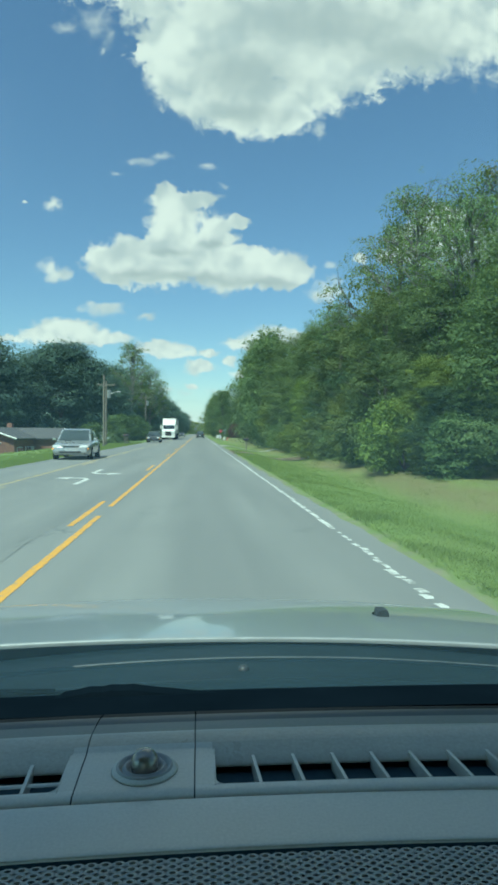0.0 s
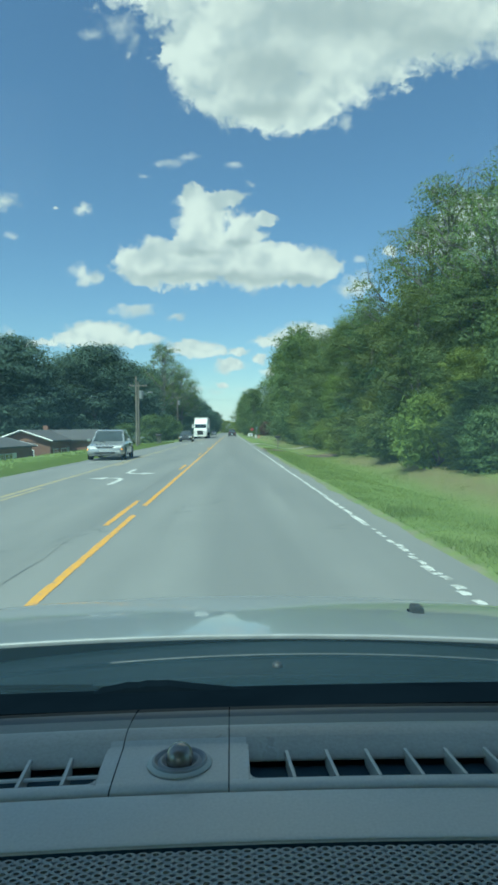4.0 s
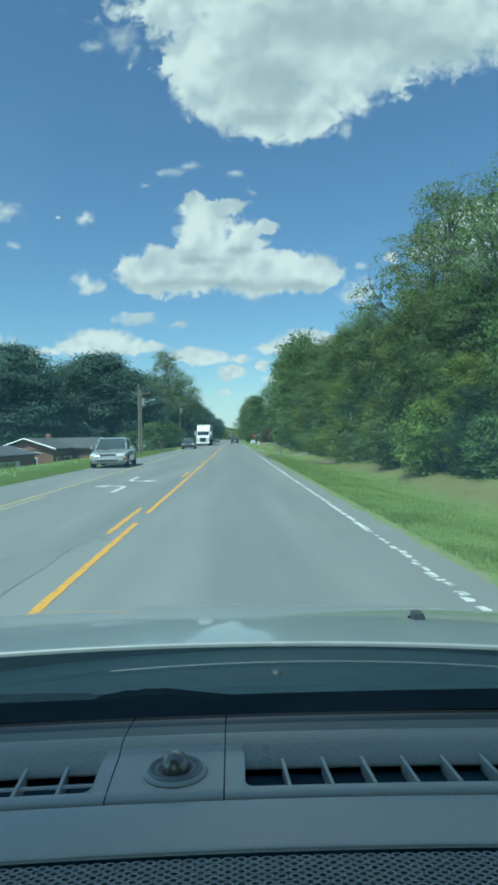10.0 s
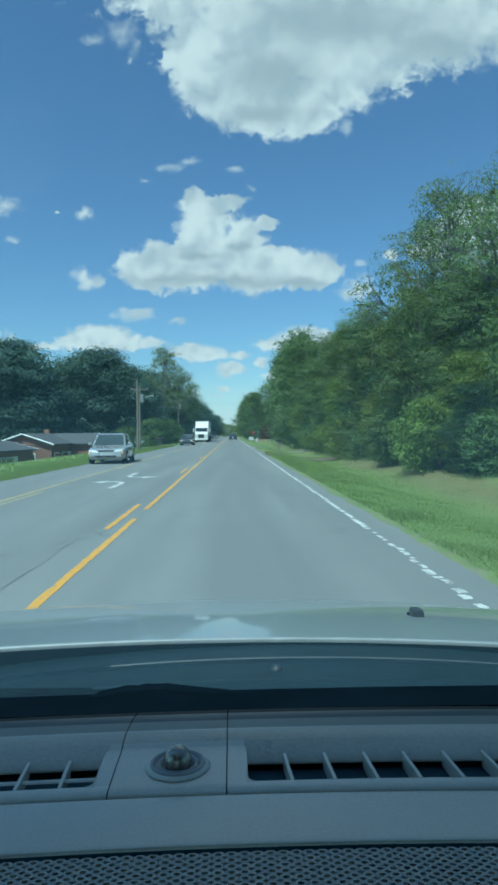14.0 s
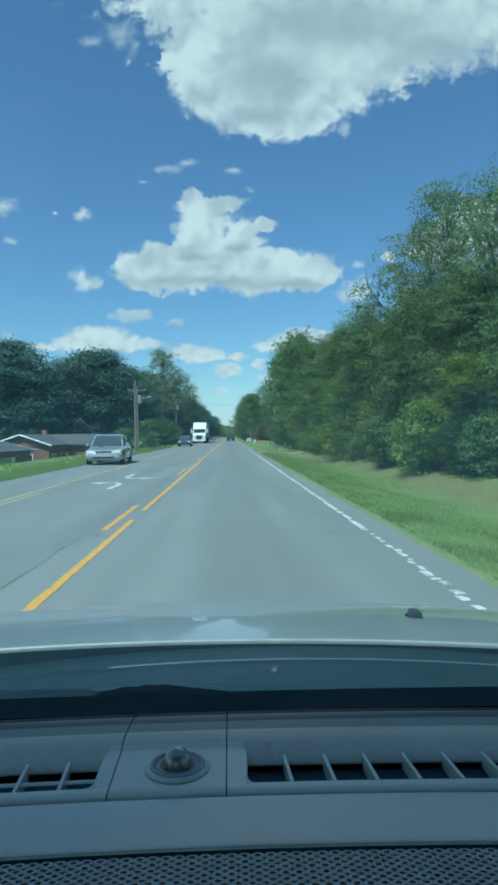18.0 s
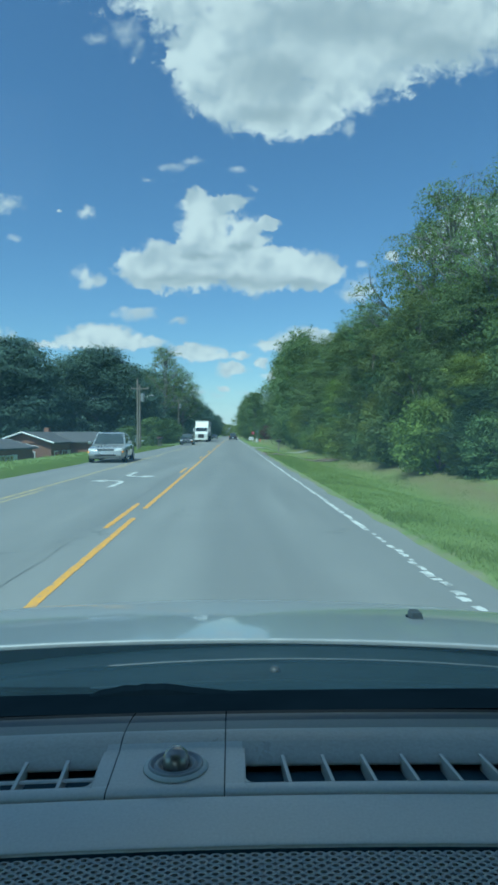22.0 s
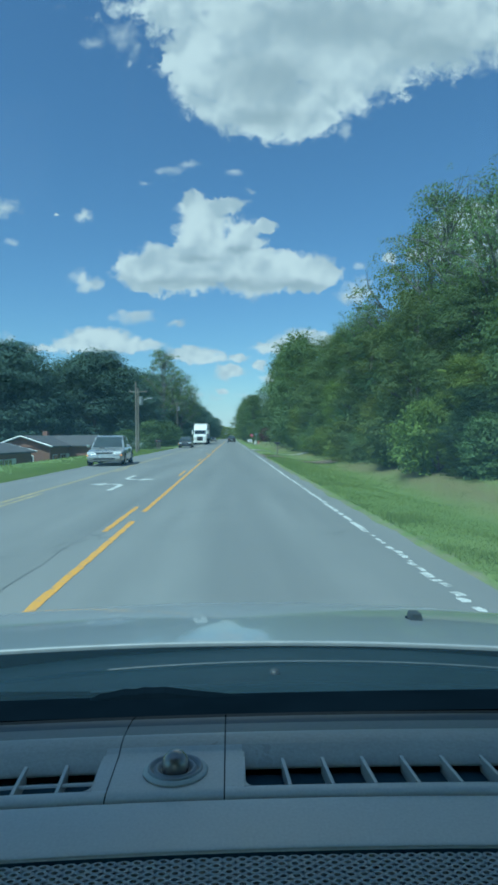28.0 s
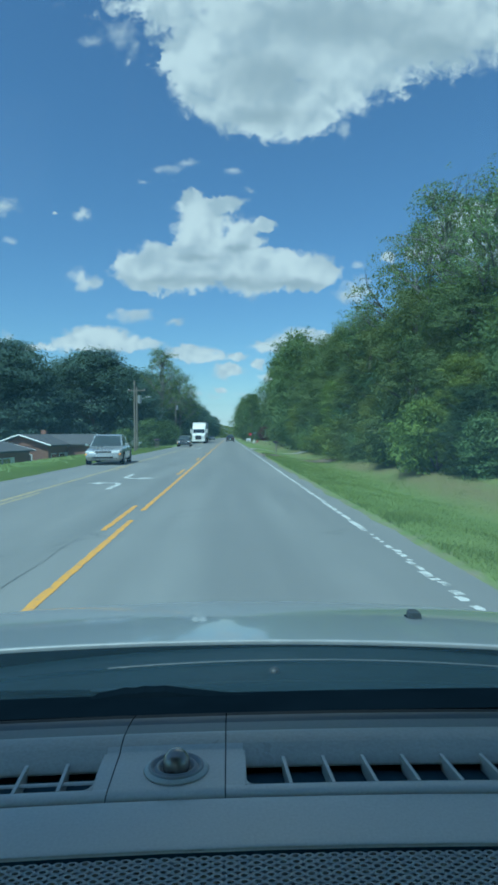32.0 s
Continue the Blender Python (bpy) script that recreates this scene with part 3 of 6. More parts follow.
def road_strip(name, x0, x1, y0, y1, z, material, parent, label="", wobble=0.0, step=2.0, seed=1):
    """A thin strip along the road with a worn outline."""
    rng = random.Random(seed)
    n = max(int((y1 - y0) / step), 1)
    verts, faces = [], []
    for i in range(n + 1):
        y = y0 + (y1 - y0) * i / n
        verts += [(x0 + rng.uniform(-wobble, wobble), y, z), (x1 + rng.uniform(-wobble, wobble), y, z)]
        if i:
            k = 2 * i
            faces.append((k - 2, k - 1, k + 1, k))
    return raw(name, verts, faces, material, parent, label)


def build_road():
    rng = random.Random(5)
    ys = [-80 + 1.0 * i for i in range(0, 150)] + [70 + 8.0 * i for i in range(0, 110)]
    verts, faces = [], []
    for i, y in enumerate(ys):
        left = ROAD_LEFT + rng.uniform(-0.07, 0.05)
        right = ROAD_RIGHT + rng.uniform(-0.08, 0.10)
        verts += [(left, y, -0.14), (left + 0.03, y, 0.0), (right - 0.03, y, 0.0), (right, y, -0.14)]
        if i:
            k = 4 * i
            faces += [(k - 4, k - 3, k + 1, k), (k - 3, k - 2, k + 2, k + 1), (k - 2, k - 1, k + 3, k + 2)]
    road = raw("road", verts, faces, M_ASPHALT)
    tagged(road, "worn grey asphalt road with turning lane and faded markings", "road", kind="structure")
    for y0, y1 in ((-60, 9.4), (10.6, 700)):
        road_strip("yellow_line", YELLOW_NEAR - 0.045, YELLOW_NEAR + 0.045, y0, y1, 0.004, M_YELLOW_LINE, road, "worn solid yellow line", 0.009, 0.16, 2)
    road_strip("yellow_line", YELLOW_FAR - 0.055, YELLOW_FAR + 0.055, -60, 700, 0.004, M_YELLOW_FADED, road, "faded solid yellow line", 0.012, 0.3, 3)
    y = -28.2
    while y < 420:
        for x, s in ((YELLOW_NEAR - 0.24, 4), (YELLOW_FAR + 0.24, 5)):
            road_strip("yellow_dash", x - 0.042, x + 0.042, y + (0 if s == 4 else 3), y + 3.0 + (0 if s == 4 else 3), 0.004, M_YELLOW_LINE if s == 4 else M_YELLOW_FADED, road, "", 0.009, 0.16, s + int(y))
        y += 12.2
    # the white edge line: chips close by, whole further on
    verts, faces = [], []
    y = -30.0
    while y < 420:
        length = rng.uniform(0.07, 0.24) if y < 8.0 else rng.uniform(0.3, 0.9) if y < 16 else rng.uniform(0.8, 4.0)
        gap = rng.choice((0.04, 0.06, 0.09, 0.22)) * rng.uniform(0.6, 1.4) if y < 8.0 else rng.uniform(0.02, 0.10) if y < 16 else rng.uniform(0.0, 0.08)
        x0, x1 = EDGE_LINE - rng.uniform(0.020, 0.048), EDGE_LINE + rng.uniform(0.020, 0.048)
        k = len(verts)
        shift = rng.uniform(-0.03, 0.03) if y < 8.0 else 0.0
        skew = rng.uniform(-0.4, 0.4) * length
        mid = y + length * rng.uniform(0.3, 0.7)
        verts += [(x0 + shift, y, 0.004), (x1 + shift + rng.uniform(-0.012, 0.012), y + 0.3 * skew, 0.004), (x1 + shift + 0.012, mid, 0.004), (x1 + shift - rng.uniform(0, 0.015), y + length, 0.004), (x0 + shift - 0.01, y + length - 0.4 * skew, 0.004), (x0 + shift + 0.008, mid, 0.004)]
        faces.append((k, k + 1, k + 2, k + 3, k + 4, k + 5))
        y += length + gap
    tagged(raw("edge_line", verts, faces, M_WHITE_LINE, road, "chipped white edge line"), kind="stuff")
    # the paving joint beside the yellow line, opened by wear
    verts, faces = [], []
    y, x = -20.0, -2.06
    while y < 60:
        x += rng.uniform(-0.035, 0.035) - 0.12 * (x + 2.06)
        w = rng.uniform(0.001, 0.005)
        verts += [(x - w, y, 0.0035), (x + w, y, 0.0035)]
        if len(verts) > 2:
            k = len(verts)
            faces.append((k - 4, k - 3, k - 1, k - 2))
        y += rng.uniform(0.25, 0.6)
    raw("paving_joint", verts, faces, M_JOINT, road, "dark worn paving joint")
    # a pair of turn arrows in the middle lane, one for each way
    for y0, flip, c in ((15.0, 1, -3.15), (21.0, -1, -3.45), (62.0, 1, -3.15), (68.0, -1, -3.45)):
        line = [(0.0, 0.25 * k, 0.0) for k in range(5)] + [(0.42 - 0.42 * math.cos(q), 1.0 + 0.42 * math.sin(q), q) for q in (math.pi * k / 16 for k in range(1, 9))] + [(0.55, 1.42, math.pi / 2)]
        bm = bmesh.new()

        def mark(px, py):
            return bm.verts.new((c - flip * px, y0 + flip * py * 1.5, 0.0045))

        rows = [(mark(px - 0.075 * math.cos(q), py + 0.075 * math.sin(q)), mark(px + 0.075 * math.cos(q), py - 0.075 * math.sin(q))) for px, py, q in line]
        for (a0, a1), (b0, b1) in zip(rows, rows[1:]):
            bm.faces.new((a0, a1, b1, b0))
        bm.faces.new((mark(0.55, 1.14), mark(1.02, 1.42), mark(0.55, 1.70)))
        bmesh.ops.recalc_face_normals(bm, faces=bm.faces)
        part("turn_arrow", bm, M_WHITE_LINE, road, "worn white turn arrow")
    return road


road = build_road()


def drive_slab(name, label, y0, y1, reach, flare, material):
    """A driveway that follows the verge from the road's edge."""
    bm = bmesh.new()
    rows = []
    n = 30
    for i in range(n + 1):
        x = ROAD_RIGHT - 0.03 + (reach - ROAD_RIGHT) * i / n
        wide = flare * max(0.0, 1 - i / 7) ** 2
        ys = [y0 - wide + (y1 - y0 + 2 * wide) * k / 6 for k in range(7)]
        rows.append([bm.verts.new((x, y, ground_z(max(x, ROAD_RIGHT + 0.02), y) + 0.03)) for y in ys])
    for a, b in zip(rows, rows[1:]):
        for k in range(6):
            bm.faces.new((a[k], b[k], b[k + 1], a[k + 1]))
    bmesh.ops.solidify(bm, geom=bm.faces[:], thickness=0.02)
    bmesh.ops.recalc_face_normals(bm, faces=bm.faces)
    return tagged(part(name, bm, material), label, "driveway", kind="structure")


# ---------------------------------------------------------------- the car that carries the camera
CAR_MID = -0.10


def sweep(name, profile, x0, x1, material, parent, label="", arc=0.25, cols=24, crown=0.0, mid=CAR_MID, smooth=True):
    """A sheet: a profile of (ahead, below the eye) pairs swept across the car, bowed towards the driver at its ends."""
    verts, faces = [], []
    n = len(profile)
    for i in range(cols + 1):
        x = x0 + (x1 - x0) * i / cols
        for y, drop in profile:
            verts.append((x, y - arc * x * x, EYE.z - drop - crown * (x - mid) ** 2))
    for i in range(cols):
        for j in range(n - 1):
            a = i * n + j
            faces.append((a, a + n, a + n + 1, a + 1))
    return raw(name, verts, faces, material, parent, label, smooth)


def spline(points, steps=6):
    """A smooth line through points, as a list."""
    pts = [Vector(p) for p in points]
    out = []
    for i in range(len(pts) - 1):
        p0, p1, p2, p3 = pts[max(i - 1, 0)], pts[i], pts[i + 1], pts[min(i + 2, len(pts) - 1)]
        for s in range(steps):
            t = s / steps
            out.append(0.5 * ((2 * p1) + (p2 - p0) * t + (2 * p0 - 5 * p1 + 4 * p2 - p3) * t * t + (3 * p1 - p0 - 3 * p2 + p3) * t ** 3))
    out.append(pts[-1])
    return [tuple(p) for p in out]


def lathe(name, profile, centre, material, parent, label="", sides=40, deep=1.0):
    """A turned part: (radius, height) pairs about an upright axis."""
    verts, faces = [], []
    n = len(profile)
    for i in range(sides):
        a = 2 * math.pi * i / sides
        verts += [(centre[0] + r * math.cos(a), centre[1] + deep * r * math.sin(a), centre[2] + h) for r, h in profile]
    for i in range(sides):
        for j in range(n - 1):
            a, b = i * n + j, ((i + 1) % sides) * n + j
            faces.append((a, b, b + 1, a + 1))
    return raw(name, verts, faces, material, parent, label, True)


def build_own_car():
    car = thing("car", "silver-green car standing in its lane, grey dashboard below a clear windscreen", "car", pose(0, 0, 0))
    W0, W1 = -0.80, 0.72
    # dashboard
    # dark undersheet, added so that slots and seams read as shaded
    dash = sweep("dashboard", [(0.20, 0.30), (0.30, 0.304), (0.42, 0.315), (0.46, 0.330), (0.62, 0.345), (0.74, 0.37)], W0, W1, M_GAP_SHADE, car, "grey grained plastic dashboard")
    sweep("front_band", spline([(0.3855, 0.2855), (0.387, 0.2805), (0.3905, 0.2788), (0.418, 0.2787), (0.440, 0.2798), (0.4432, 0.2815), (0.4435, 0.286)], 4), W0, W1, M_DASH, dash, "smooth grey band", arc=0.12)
    # strip over the band's near face, its shade put into the colour
    sweep("band_lip", [(0.3866, 0.2812), (0.3848, 0.2860)], W0, W1, M_GAP_SHADE, dash, "dark strip standing in for the shaded gap before the mesh", arc=0.12)
    seams = [(W0, -0.0971), (-0.0961, -0.0041), (-0.0031, W1)]
    slots = [(-0.50, -0.110), None, (0.0135, 0.55)]
    for (x0, x1), slot in zip(seams, slots):
        near = [(0.4455, 0.287), (0.4458, 0.2815), (0.448, 0.2795), (0.457, 0.2786)]
        far = [(0.515, 0.2762), (0.522, 0.2748), (0.530, 0.2743), (0.5345, 0.2750)]
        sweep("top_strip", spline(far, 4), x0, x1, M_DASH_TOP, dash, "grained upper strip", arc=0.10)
        # three strips, each coloured darker to imitate the fall-off in light
        sweep("rear_shoulder", spline([(0.5345, 0.2750), (0.545, 0.2762), (0.556, 0.2778)], 3), x0, x1, M_DASH_SHADE_LIGHT, dash, "rolled edge of the upper strip, light shade put into its colour", arc=0.10)
        sweep("rear_roll", spline([(0.556, 0.2778), (0.570, 0.2804), (0.580, 0.2828)], 3), x0, x1, M_DASH_SHADE_MID, dash, "roll behind the upper strip, deeper shade put into its colour", arc=0.10)
        sweep("felt_strip", spline([(0.580, 0.2828), (0.589, 0.2853), (0.597, 0.2880)], 3), x0, x1, M_DASH_SHADE_DEEP, dash, "far edge of the upper strip, deep shade put into its colour", arc=0.10)
        if slot is None:
            sweep("centre_panel", near + [(0.490, 0.2784), (0.5085, 0.2786), (0.5105, 0.2778), (0.515, 0.2762)], x0, x1, M_DASH, dash, "grey panel round the sensor", arc=0.10)
            continue
        s0, s1 = slot
        sweep("vent_lip", near + [(0.4585, 0.2795), (0.459, 0.284)], x0, x1, M_DASH, dash, "", arc=0.10)
        for a, b in ((x0, s0), (s1, x1)):
            sweep("vent_end", [(0.457, 0.2786), (0.490, 0.2784), (0.5085, 0.2786), (0.5105, 0.2778), (0.515, 0.2762)], a, b, M_DASH, dash, "", arc=0.10, cols=6)
        sweep("vent_wall", spline([(0.515, 0.2762), (0.508, 0.2784), (0.500, 0.2815), (0.4945, 0.2850), (0.4938, 0.2868)], 4), s0 - 0.002, s1 + 0.002, M_DASH_TOP, dash, "curved grained vent wall", arc=0.10)
        # rounded ends of the slot
        for end, sign in ((s0, 1), (s1, -1)):
            bm = bmesh.new()
            r = 0.007
            c = bm.verts.new((end, 0.457 - 0.10 * end * end, EYE.z - 0.2784))
            ring = [bm.verts.new((end + sign * r * (1 - math.sin(q)), 0.457 + r * (1 - math.cos(q)) - 0.10 * end * end, EYE.z - 0.2784)) for q in [k * math.pi / 12 for k in range(7)]]
            for p, q in zip(ring, ring[1:]):
                bm.faces.new((c, p, q))
            bmesh.ops.recalc_face_normals(bm, faces=bm.faces)
            part("slot_corner", bm, M_DASH, dash)
            bm = bmesh.new()
            box(bm, (end - sign * 0.0006, 0.488 - 0.10 * end * end, EYE.z - 0.292), (0.0012, 0.064, 0.027))
            part("slot_side", bm, M_DASH_TOP, dash)
        # shallow added sheet; its dark colour imitates the unlit duct
        sweep("vent_floor", [(0.4572, 0.2915), (0.4975, 0.2930)], s0, s1, M_GAP_SHADE, dash, "dark sheet standing in for the shade inside the vent", arc=0.10)
        x = s0 + 0.0335 if s0 > -0.1 else s1 - 0.0285
        step = 0.0346 if s0 > -0.1 else -0.0346
        rib = None
        while s0 + 0.01 < x < s1 - 0.01:
            y_off = -0.10 * x * x
            bm = loft([[(x - 0.0020, 0.4995 + y_off, EYE.z - 0.2805), (x + 0.0008, 0.4995 + y_off, EYE.z - 0.2805), (x + 0.0008, 0.495 + y_off, EYE.z - 0.298), (x - 0.0016, 0.495 + y_off, EYE.z - 0.298)],
                       [(x + 0.0009, 0.4578 + y_off, EYE.z - 0.2788), (x + 0.0036, 0.4578 + y_off, EYE.z - 0.2788), (x + 0.0036, 0.4578 + y_off, EYE.z - 0.298), (x + 0.0012, 0.4578 + y_off, EYE.z - 0.298)]])
            part("vent_rib", bm, M_DASH, dash)
            x += step
        if s1 < 0:
            sweep("vent_bar", [(0.4710, 0.2830), (0.4722, 0.2818), (0.4745, 0.2818), (0.4757, 0.2830)], s0, s1, M_DASH, dash, "thin cross bar in the vent", arc=0.10)
    sweep("windscreen_base", [(0.597, 0.2882), (0.612, 0.300), (0.66, 0.318), (0.74, 0.335), (0.80, 0.357)], W0, W1, M_DASH_DARK, dash, "black base below the windscreen", arc=0.05)
    # light sensor on the middle panel
    c = (-0.0447, 0.4805, EYE.z - 0.2783)
    sensor = lathe("light_sensor", [(0.0, 0.0006), (0.0272, 0.0003), (0.0264, 0.0012), (0.0242, 0.0026), (0.0232, 0.0028)], c, M_DASH, dash, "round light sensor in a satin ring", deep=0.85)
    lathe("ring", [(0.0232, 0.0026), (0.0227, 0.0042), (0.0214, 0.0046), (0.0202, 0.0036), (0.0188, 0.0016), (0.0180, 0.0012), (0.0171, 0.0032), (0.0158, 0.0038), (0.0144, 0.0028), (0.0122, 0.0010)], c, M_RING, sensor, "dull satin ring", deep=0.85)
    lathe("dome", [(0.0112, 0.0010), (0.0116, 0.0045), (0.0113, 0.0080), (0.0100, 0.0112), (0.0080, 0.0138), (0.0055, 0.0156), (0.0028, 0.0166), (0.0, 0.0169)], c, M_DOME, sensor, "smoked brown glass dome")
    # speaker mesh: a plate with rows of holes
    verts, faces = [], []
    px, py, hole = 0.0087, 0.0053, 0.27
    nx, ny = 96, 16
    for j in range(ny):
        for i in range(nx):
            cx = -0.40 + i * px
            cy = 0.3810 - j * py
            k = len(verts)
            bow = -0.12 * cx * cx
            z = EYE.z - 0.2815
            for q in range(8):
                a = math.pi * (q + 0.5) / 4
                s = 0.5 / max(abs(math.cos(a)), abs(math.sin(a)))
                verts.append((cx + px * s * math.cos(a), cy + py * s * math.sin(a) + bow, z))
            for q in range(8):
                a = math.pi * (q + 0.5) / 4
                verts.append((cx + px * hole * math.cos(a), cy + py * hole * math.sin(a) + bow, z + 0.0002))
            for q in range(8):
                a = math.pi * (q + 0.5) / 4
                verts.append((cx + px * hole * 0.9 * math.cos(a), cy + py * hole * 0.9 * math.sin(a) + bow, z - 0.0035))
            for q in range(8):
                r = (q + 1) % 8
                faces += [(k + q, k + r, k + 8 + r, k + 8 + q), (k + 8 + q, k + 8 + r, k + 16 + r, k + 16 + q)]
    sweep("mesh_backing", [(0.27, 0.2845), (0.384, 0.2845)], W0, W1, M_MESH_BACK, dash, "dark cloth behind the mesh", arc=0.12)
    tagged(raw("speaker_mesh", verts, faces, M_GRILLE, dash, "perforated dark grey speaker mesh"), kind="stuff")
    # outside the windscreen: cowl, wiper, bonnet
    cowl = sweep("cowl", spline([(0.80, 0.362), (0.815, 0.3560), (0.83, 0.3560), (0.842, 0.3610), (0.87, 0.3640), (0.915, 0.3705), (0.940, 0.3745), (0.948, 0.3728), (0.956, 0.3728), (0.964, 0.3770), (1.02, 0.388), (1.0785, 0.398)], 3), W0, 0.80, M_COWL, car, "dark plastic cowl below the windscreen", arc=0.03, crown=0.11, mid=0.05)
    lathe("cowl_bolt", [(0.0, 0.010), (0.005, 0.0095), (0.0078, 0.007), (0.0085, 0.002), (0.0085, -0.01)], (0.069, 0.885, EYE.z - 0.3685), M_BLACK, cowl, "round fastener")
    sweep("cowl_trim", [(0.9475, 0.3722), (0.9485, 0.3712), (0.9515, 0.3712), (0.9525, 0.3722)], -0.20, 0.78, M_TRIM_DULL, cowl, "pale thin trim line", arc=0.03, crown=0.11, mid=0.05)
    wiper = part("wiper_arm", rod(bmesh.new(), (-0.645, 0.8216, EYE.z - 0.3665), (-0.104, 0.812, EYE.z - 0.3640), 0.008, 0.006), M_RUBBER, car, "black wiper arm")
    part("wiper_blade", rod(bmesh.new(), (-0.60, 0.835, EYE.z - 0.3640), (-0.20, 0.82, EYE.z - 0.3630), 0.006, 0.005), M_RUBBER, wiper)
    hump = []
    for x, drop in ((-0.185, 0.340), (-0.169, 0.3315), (-0.150, 0.3285), (-0.137, 0.3255), (-0.122, 0.3262), (-0.112, 0.3240), (-0.098, 0.3248), (-0.085, 0.3240), (-0.052, 0.3290), (-0.015, 0.3335), (0.022, 0.3385), (0.050, 0.342)):
        hump.append([(x, 0.735, EYE.z - drop - 0.022), (x, 0.742, EYE.z - drop - 0.004), (x, 0.751, EYE.z - drop), (x, 0.759, EYE.z - drop - 0.005), (x, 0.763, EYE.z - drop - 0.022)])
    part("base_hump", loft(hump), M_DASH_DARK, dash, "black moulded hump at the foot of the windscreen")
    hood_line = []
    for i in range(26):
        y = 1.085 + 1.10 * i / 25
        d = y - 1.085
        hood_line.append((y, 0.3836 + 0.10 * d + 0.119 * d * d + (0.6 * (d - 0.95) ** 2 if d > 0.95 else 0)))
    hood = sweep("hood", hood_line, -0.86, 0.80, M_HOOD, car, "silver-green painted bonnet", arc=0.035, cols=48, crown=0.05)
    # rounded lip in a paler colour that imitates reflected sky
    sweep("hood_edge", spline([(1.0785, 0.3915), (1.0785, 0.3865), (1.0800, 0.3843), (1.0825, 0.3834), (1.085, 0.3836)], 4), -0.86, 0.80, M_HOOD_EDGE, hood, "rear lip, sky sheen put into its pale colour", arc=0.035, cols=48, crown=0.05)
    # added black sheet: closes the gap below the lip and reads as shade
    sweep("hood_seal", [(1.0790, 0.3910), (1.0790, 0.47)], -0.86, 0.80, M_RUBBER, hood, "added black sheet for the shaded gap under the bonnet edge", arc=0.035, cols=48, crown=0.05)
    nozzle = part("washer_nozzle", loft([[(0.43 + s * w, y, EYE.z - 0.431 + h) for s, h in ((-1, 0), (-0.94, 0.011), (-0.75, 0.0175), (0.75, 0.0175), (0.94, 0.011), (1, 0))] for y, w in ((1.312, 0.0135), (1.319, 0.0150), (1.345, 0.0130))]), M_BLACK, hood, "black washer nozzle")
    part("nozzle_base", boxed((0.43, 1.33, EYE.z - 0.4315), (0.031, 0.05, 0.006), 0.002), M_RUBBER, nozzle)
    sweep("windscreen", spline([(0.797, 0.358), (0.52, 0.085), (0.26, -0.225)], 6), -0.80, 0.62, M_WINDSCREEN, car, "green-tinted windscreen with a film of dust", arc=0.05).visible_shadow = False
    sweep("windscreen_border", [(0.806, 0.368), (0.798, 0.3590), (0.7965, 0.3575)], -0.80, 0.72, M_DASH_DARK, car, "black printed border of the windscreen", arc=0.05)
    # the rest of the body, past the edge of the view
    # unseen roof, run forward to shade the dash; pale lining added for bounce
    part("roof", boxed((CAR_MID, -0.60, 1.625), (1.36, 1.78, 0.04), 0.015), M_HOOD, car)
    part("roof_lining", boxed((CAR_MID, -0.60, 1.594), (1.30, 1.76, 0.02), 0.005), M_LINING, car)
    part("floor_pan", boxed((CAR_MID, 0.0, 0.30), (1.60, 4.0, 0.10), 0.03), M_BLACK, car)
    part("bulkhead", boxed((CAR_MID, 0.90, 0.62), (1.50, 0.06, 0.62), 0.01), M_BLACK, car)
    for x in (0.30, -0.50):
        seat = part("seat", boxed((x, -0.42, 0.56), (0.52, 0.55, 0.22), 0.06), M_BLACK, car, "dark cloth seat")
        part("backrest", boxed((x, -0.74, 0.90), (0.50, 0.16, 0.62), 0.06, Euler((radians(12), 0, 0))), M_BLACK, seat)
    rear = loft([[(CAR_MID + s * w, y, z) for s, z in ((-1, 0.35), (-1.02, 0.62), (-0.98, h - 0.06), (-0.86, h), (0.86, h), (0.98, h - 0.06), (1.02, 0.62), (1, 0.35))] for y, w, h in ((-1.50, 0.83, 1.03), (-2.05, 0.82, 1.00), (-2.32, 0.78, 0.92), (-2.38, 0.74, 0.70))])
    part("boot", rear, M_HOOD, car, "rounded boot", smooth=False)
    part("rear_bumper", boxed((CAR_MID, -2.38, 0.48), (1.60, 0.18, 0.24), 0.06), M_HOOD, car)
    part("plate", boxed((CAR_MID, -2.40, 0.74), (0.31, 0.02, 0.15), 0.004), M_SIGN_WHITE, car, "blank pale plate")
    sweep("rear_window", [(-1.49, EYE.z - 1.585), (-1.70, EYE.z - 1.32), (-1.92, EYE.z - 1.03)], CAR_MID - 0.60, CAR_MID + 0.60, M_WINDSCREEN, car, "sloping rear window", arc=0.0).visible_shadow = False
    for s in (-1, 1):
        x = CAR_MID + s * 0.83
        door = part("door", boxed((x, 0.20, 0.66), (0.07, 1.14, 0.74), 0.03), M_HOOD, car)
        part("door_handle", boxed((x + s * 0.045, -0.20, 0.88), (0.03, 0.18, 0.04), 0.01), M_HOOD, door)
        door = part("door", boxed((x, -0.94, 0.66), (0.07, 1.12, 0.74), 0.03), M_HOOD, car)
        part("door_handle", boxed((x + s * 0.045, -1.25, 0.88), (0.03, 0.18, 0.04), 0.01), M_HOOD, door)
        top = CAR_MID + s * 0.655
        part("side_window", loft([[(x, -0.40, 1.03), (x, 0.60, 1.03), (top, 0.22, 1.58), (top, -0.40, 1.58)], [(x + s * 0.006, -0.40, 1.03), (x + s * 0.006, 0.60, 1.03), (top + s * 0.006, 0.22, 1.58), (top + s * 0.006, -0.40, 1.58)]]), M_WINDSCREEN, car, "tinted side window").visible_shadow = False
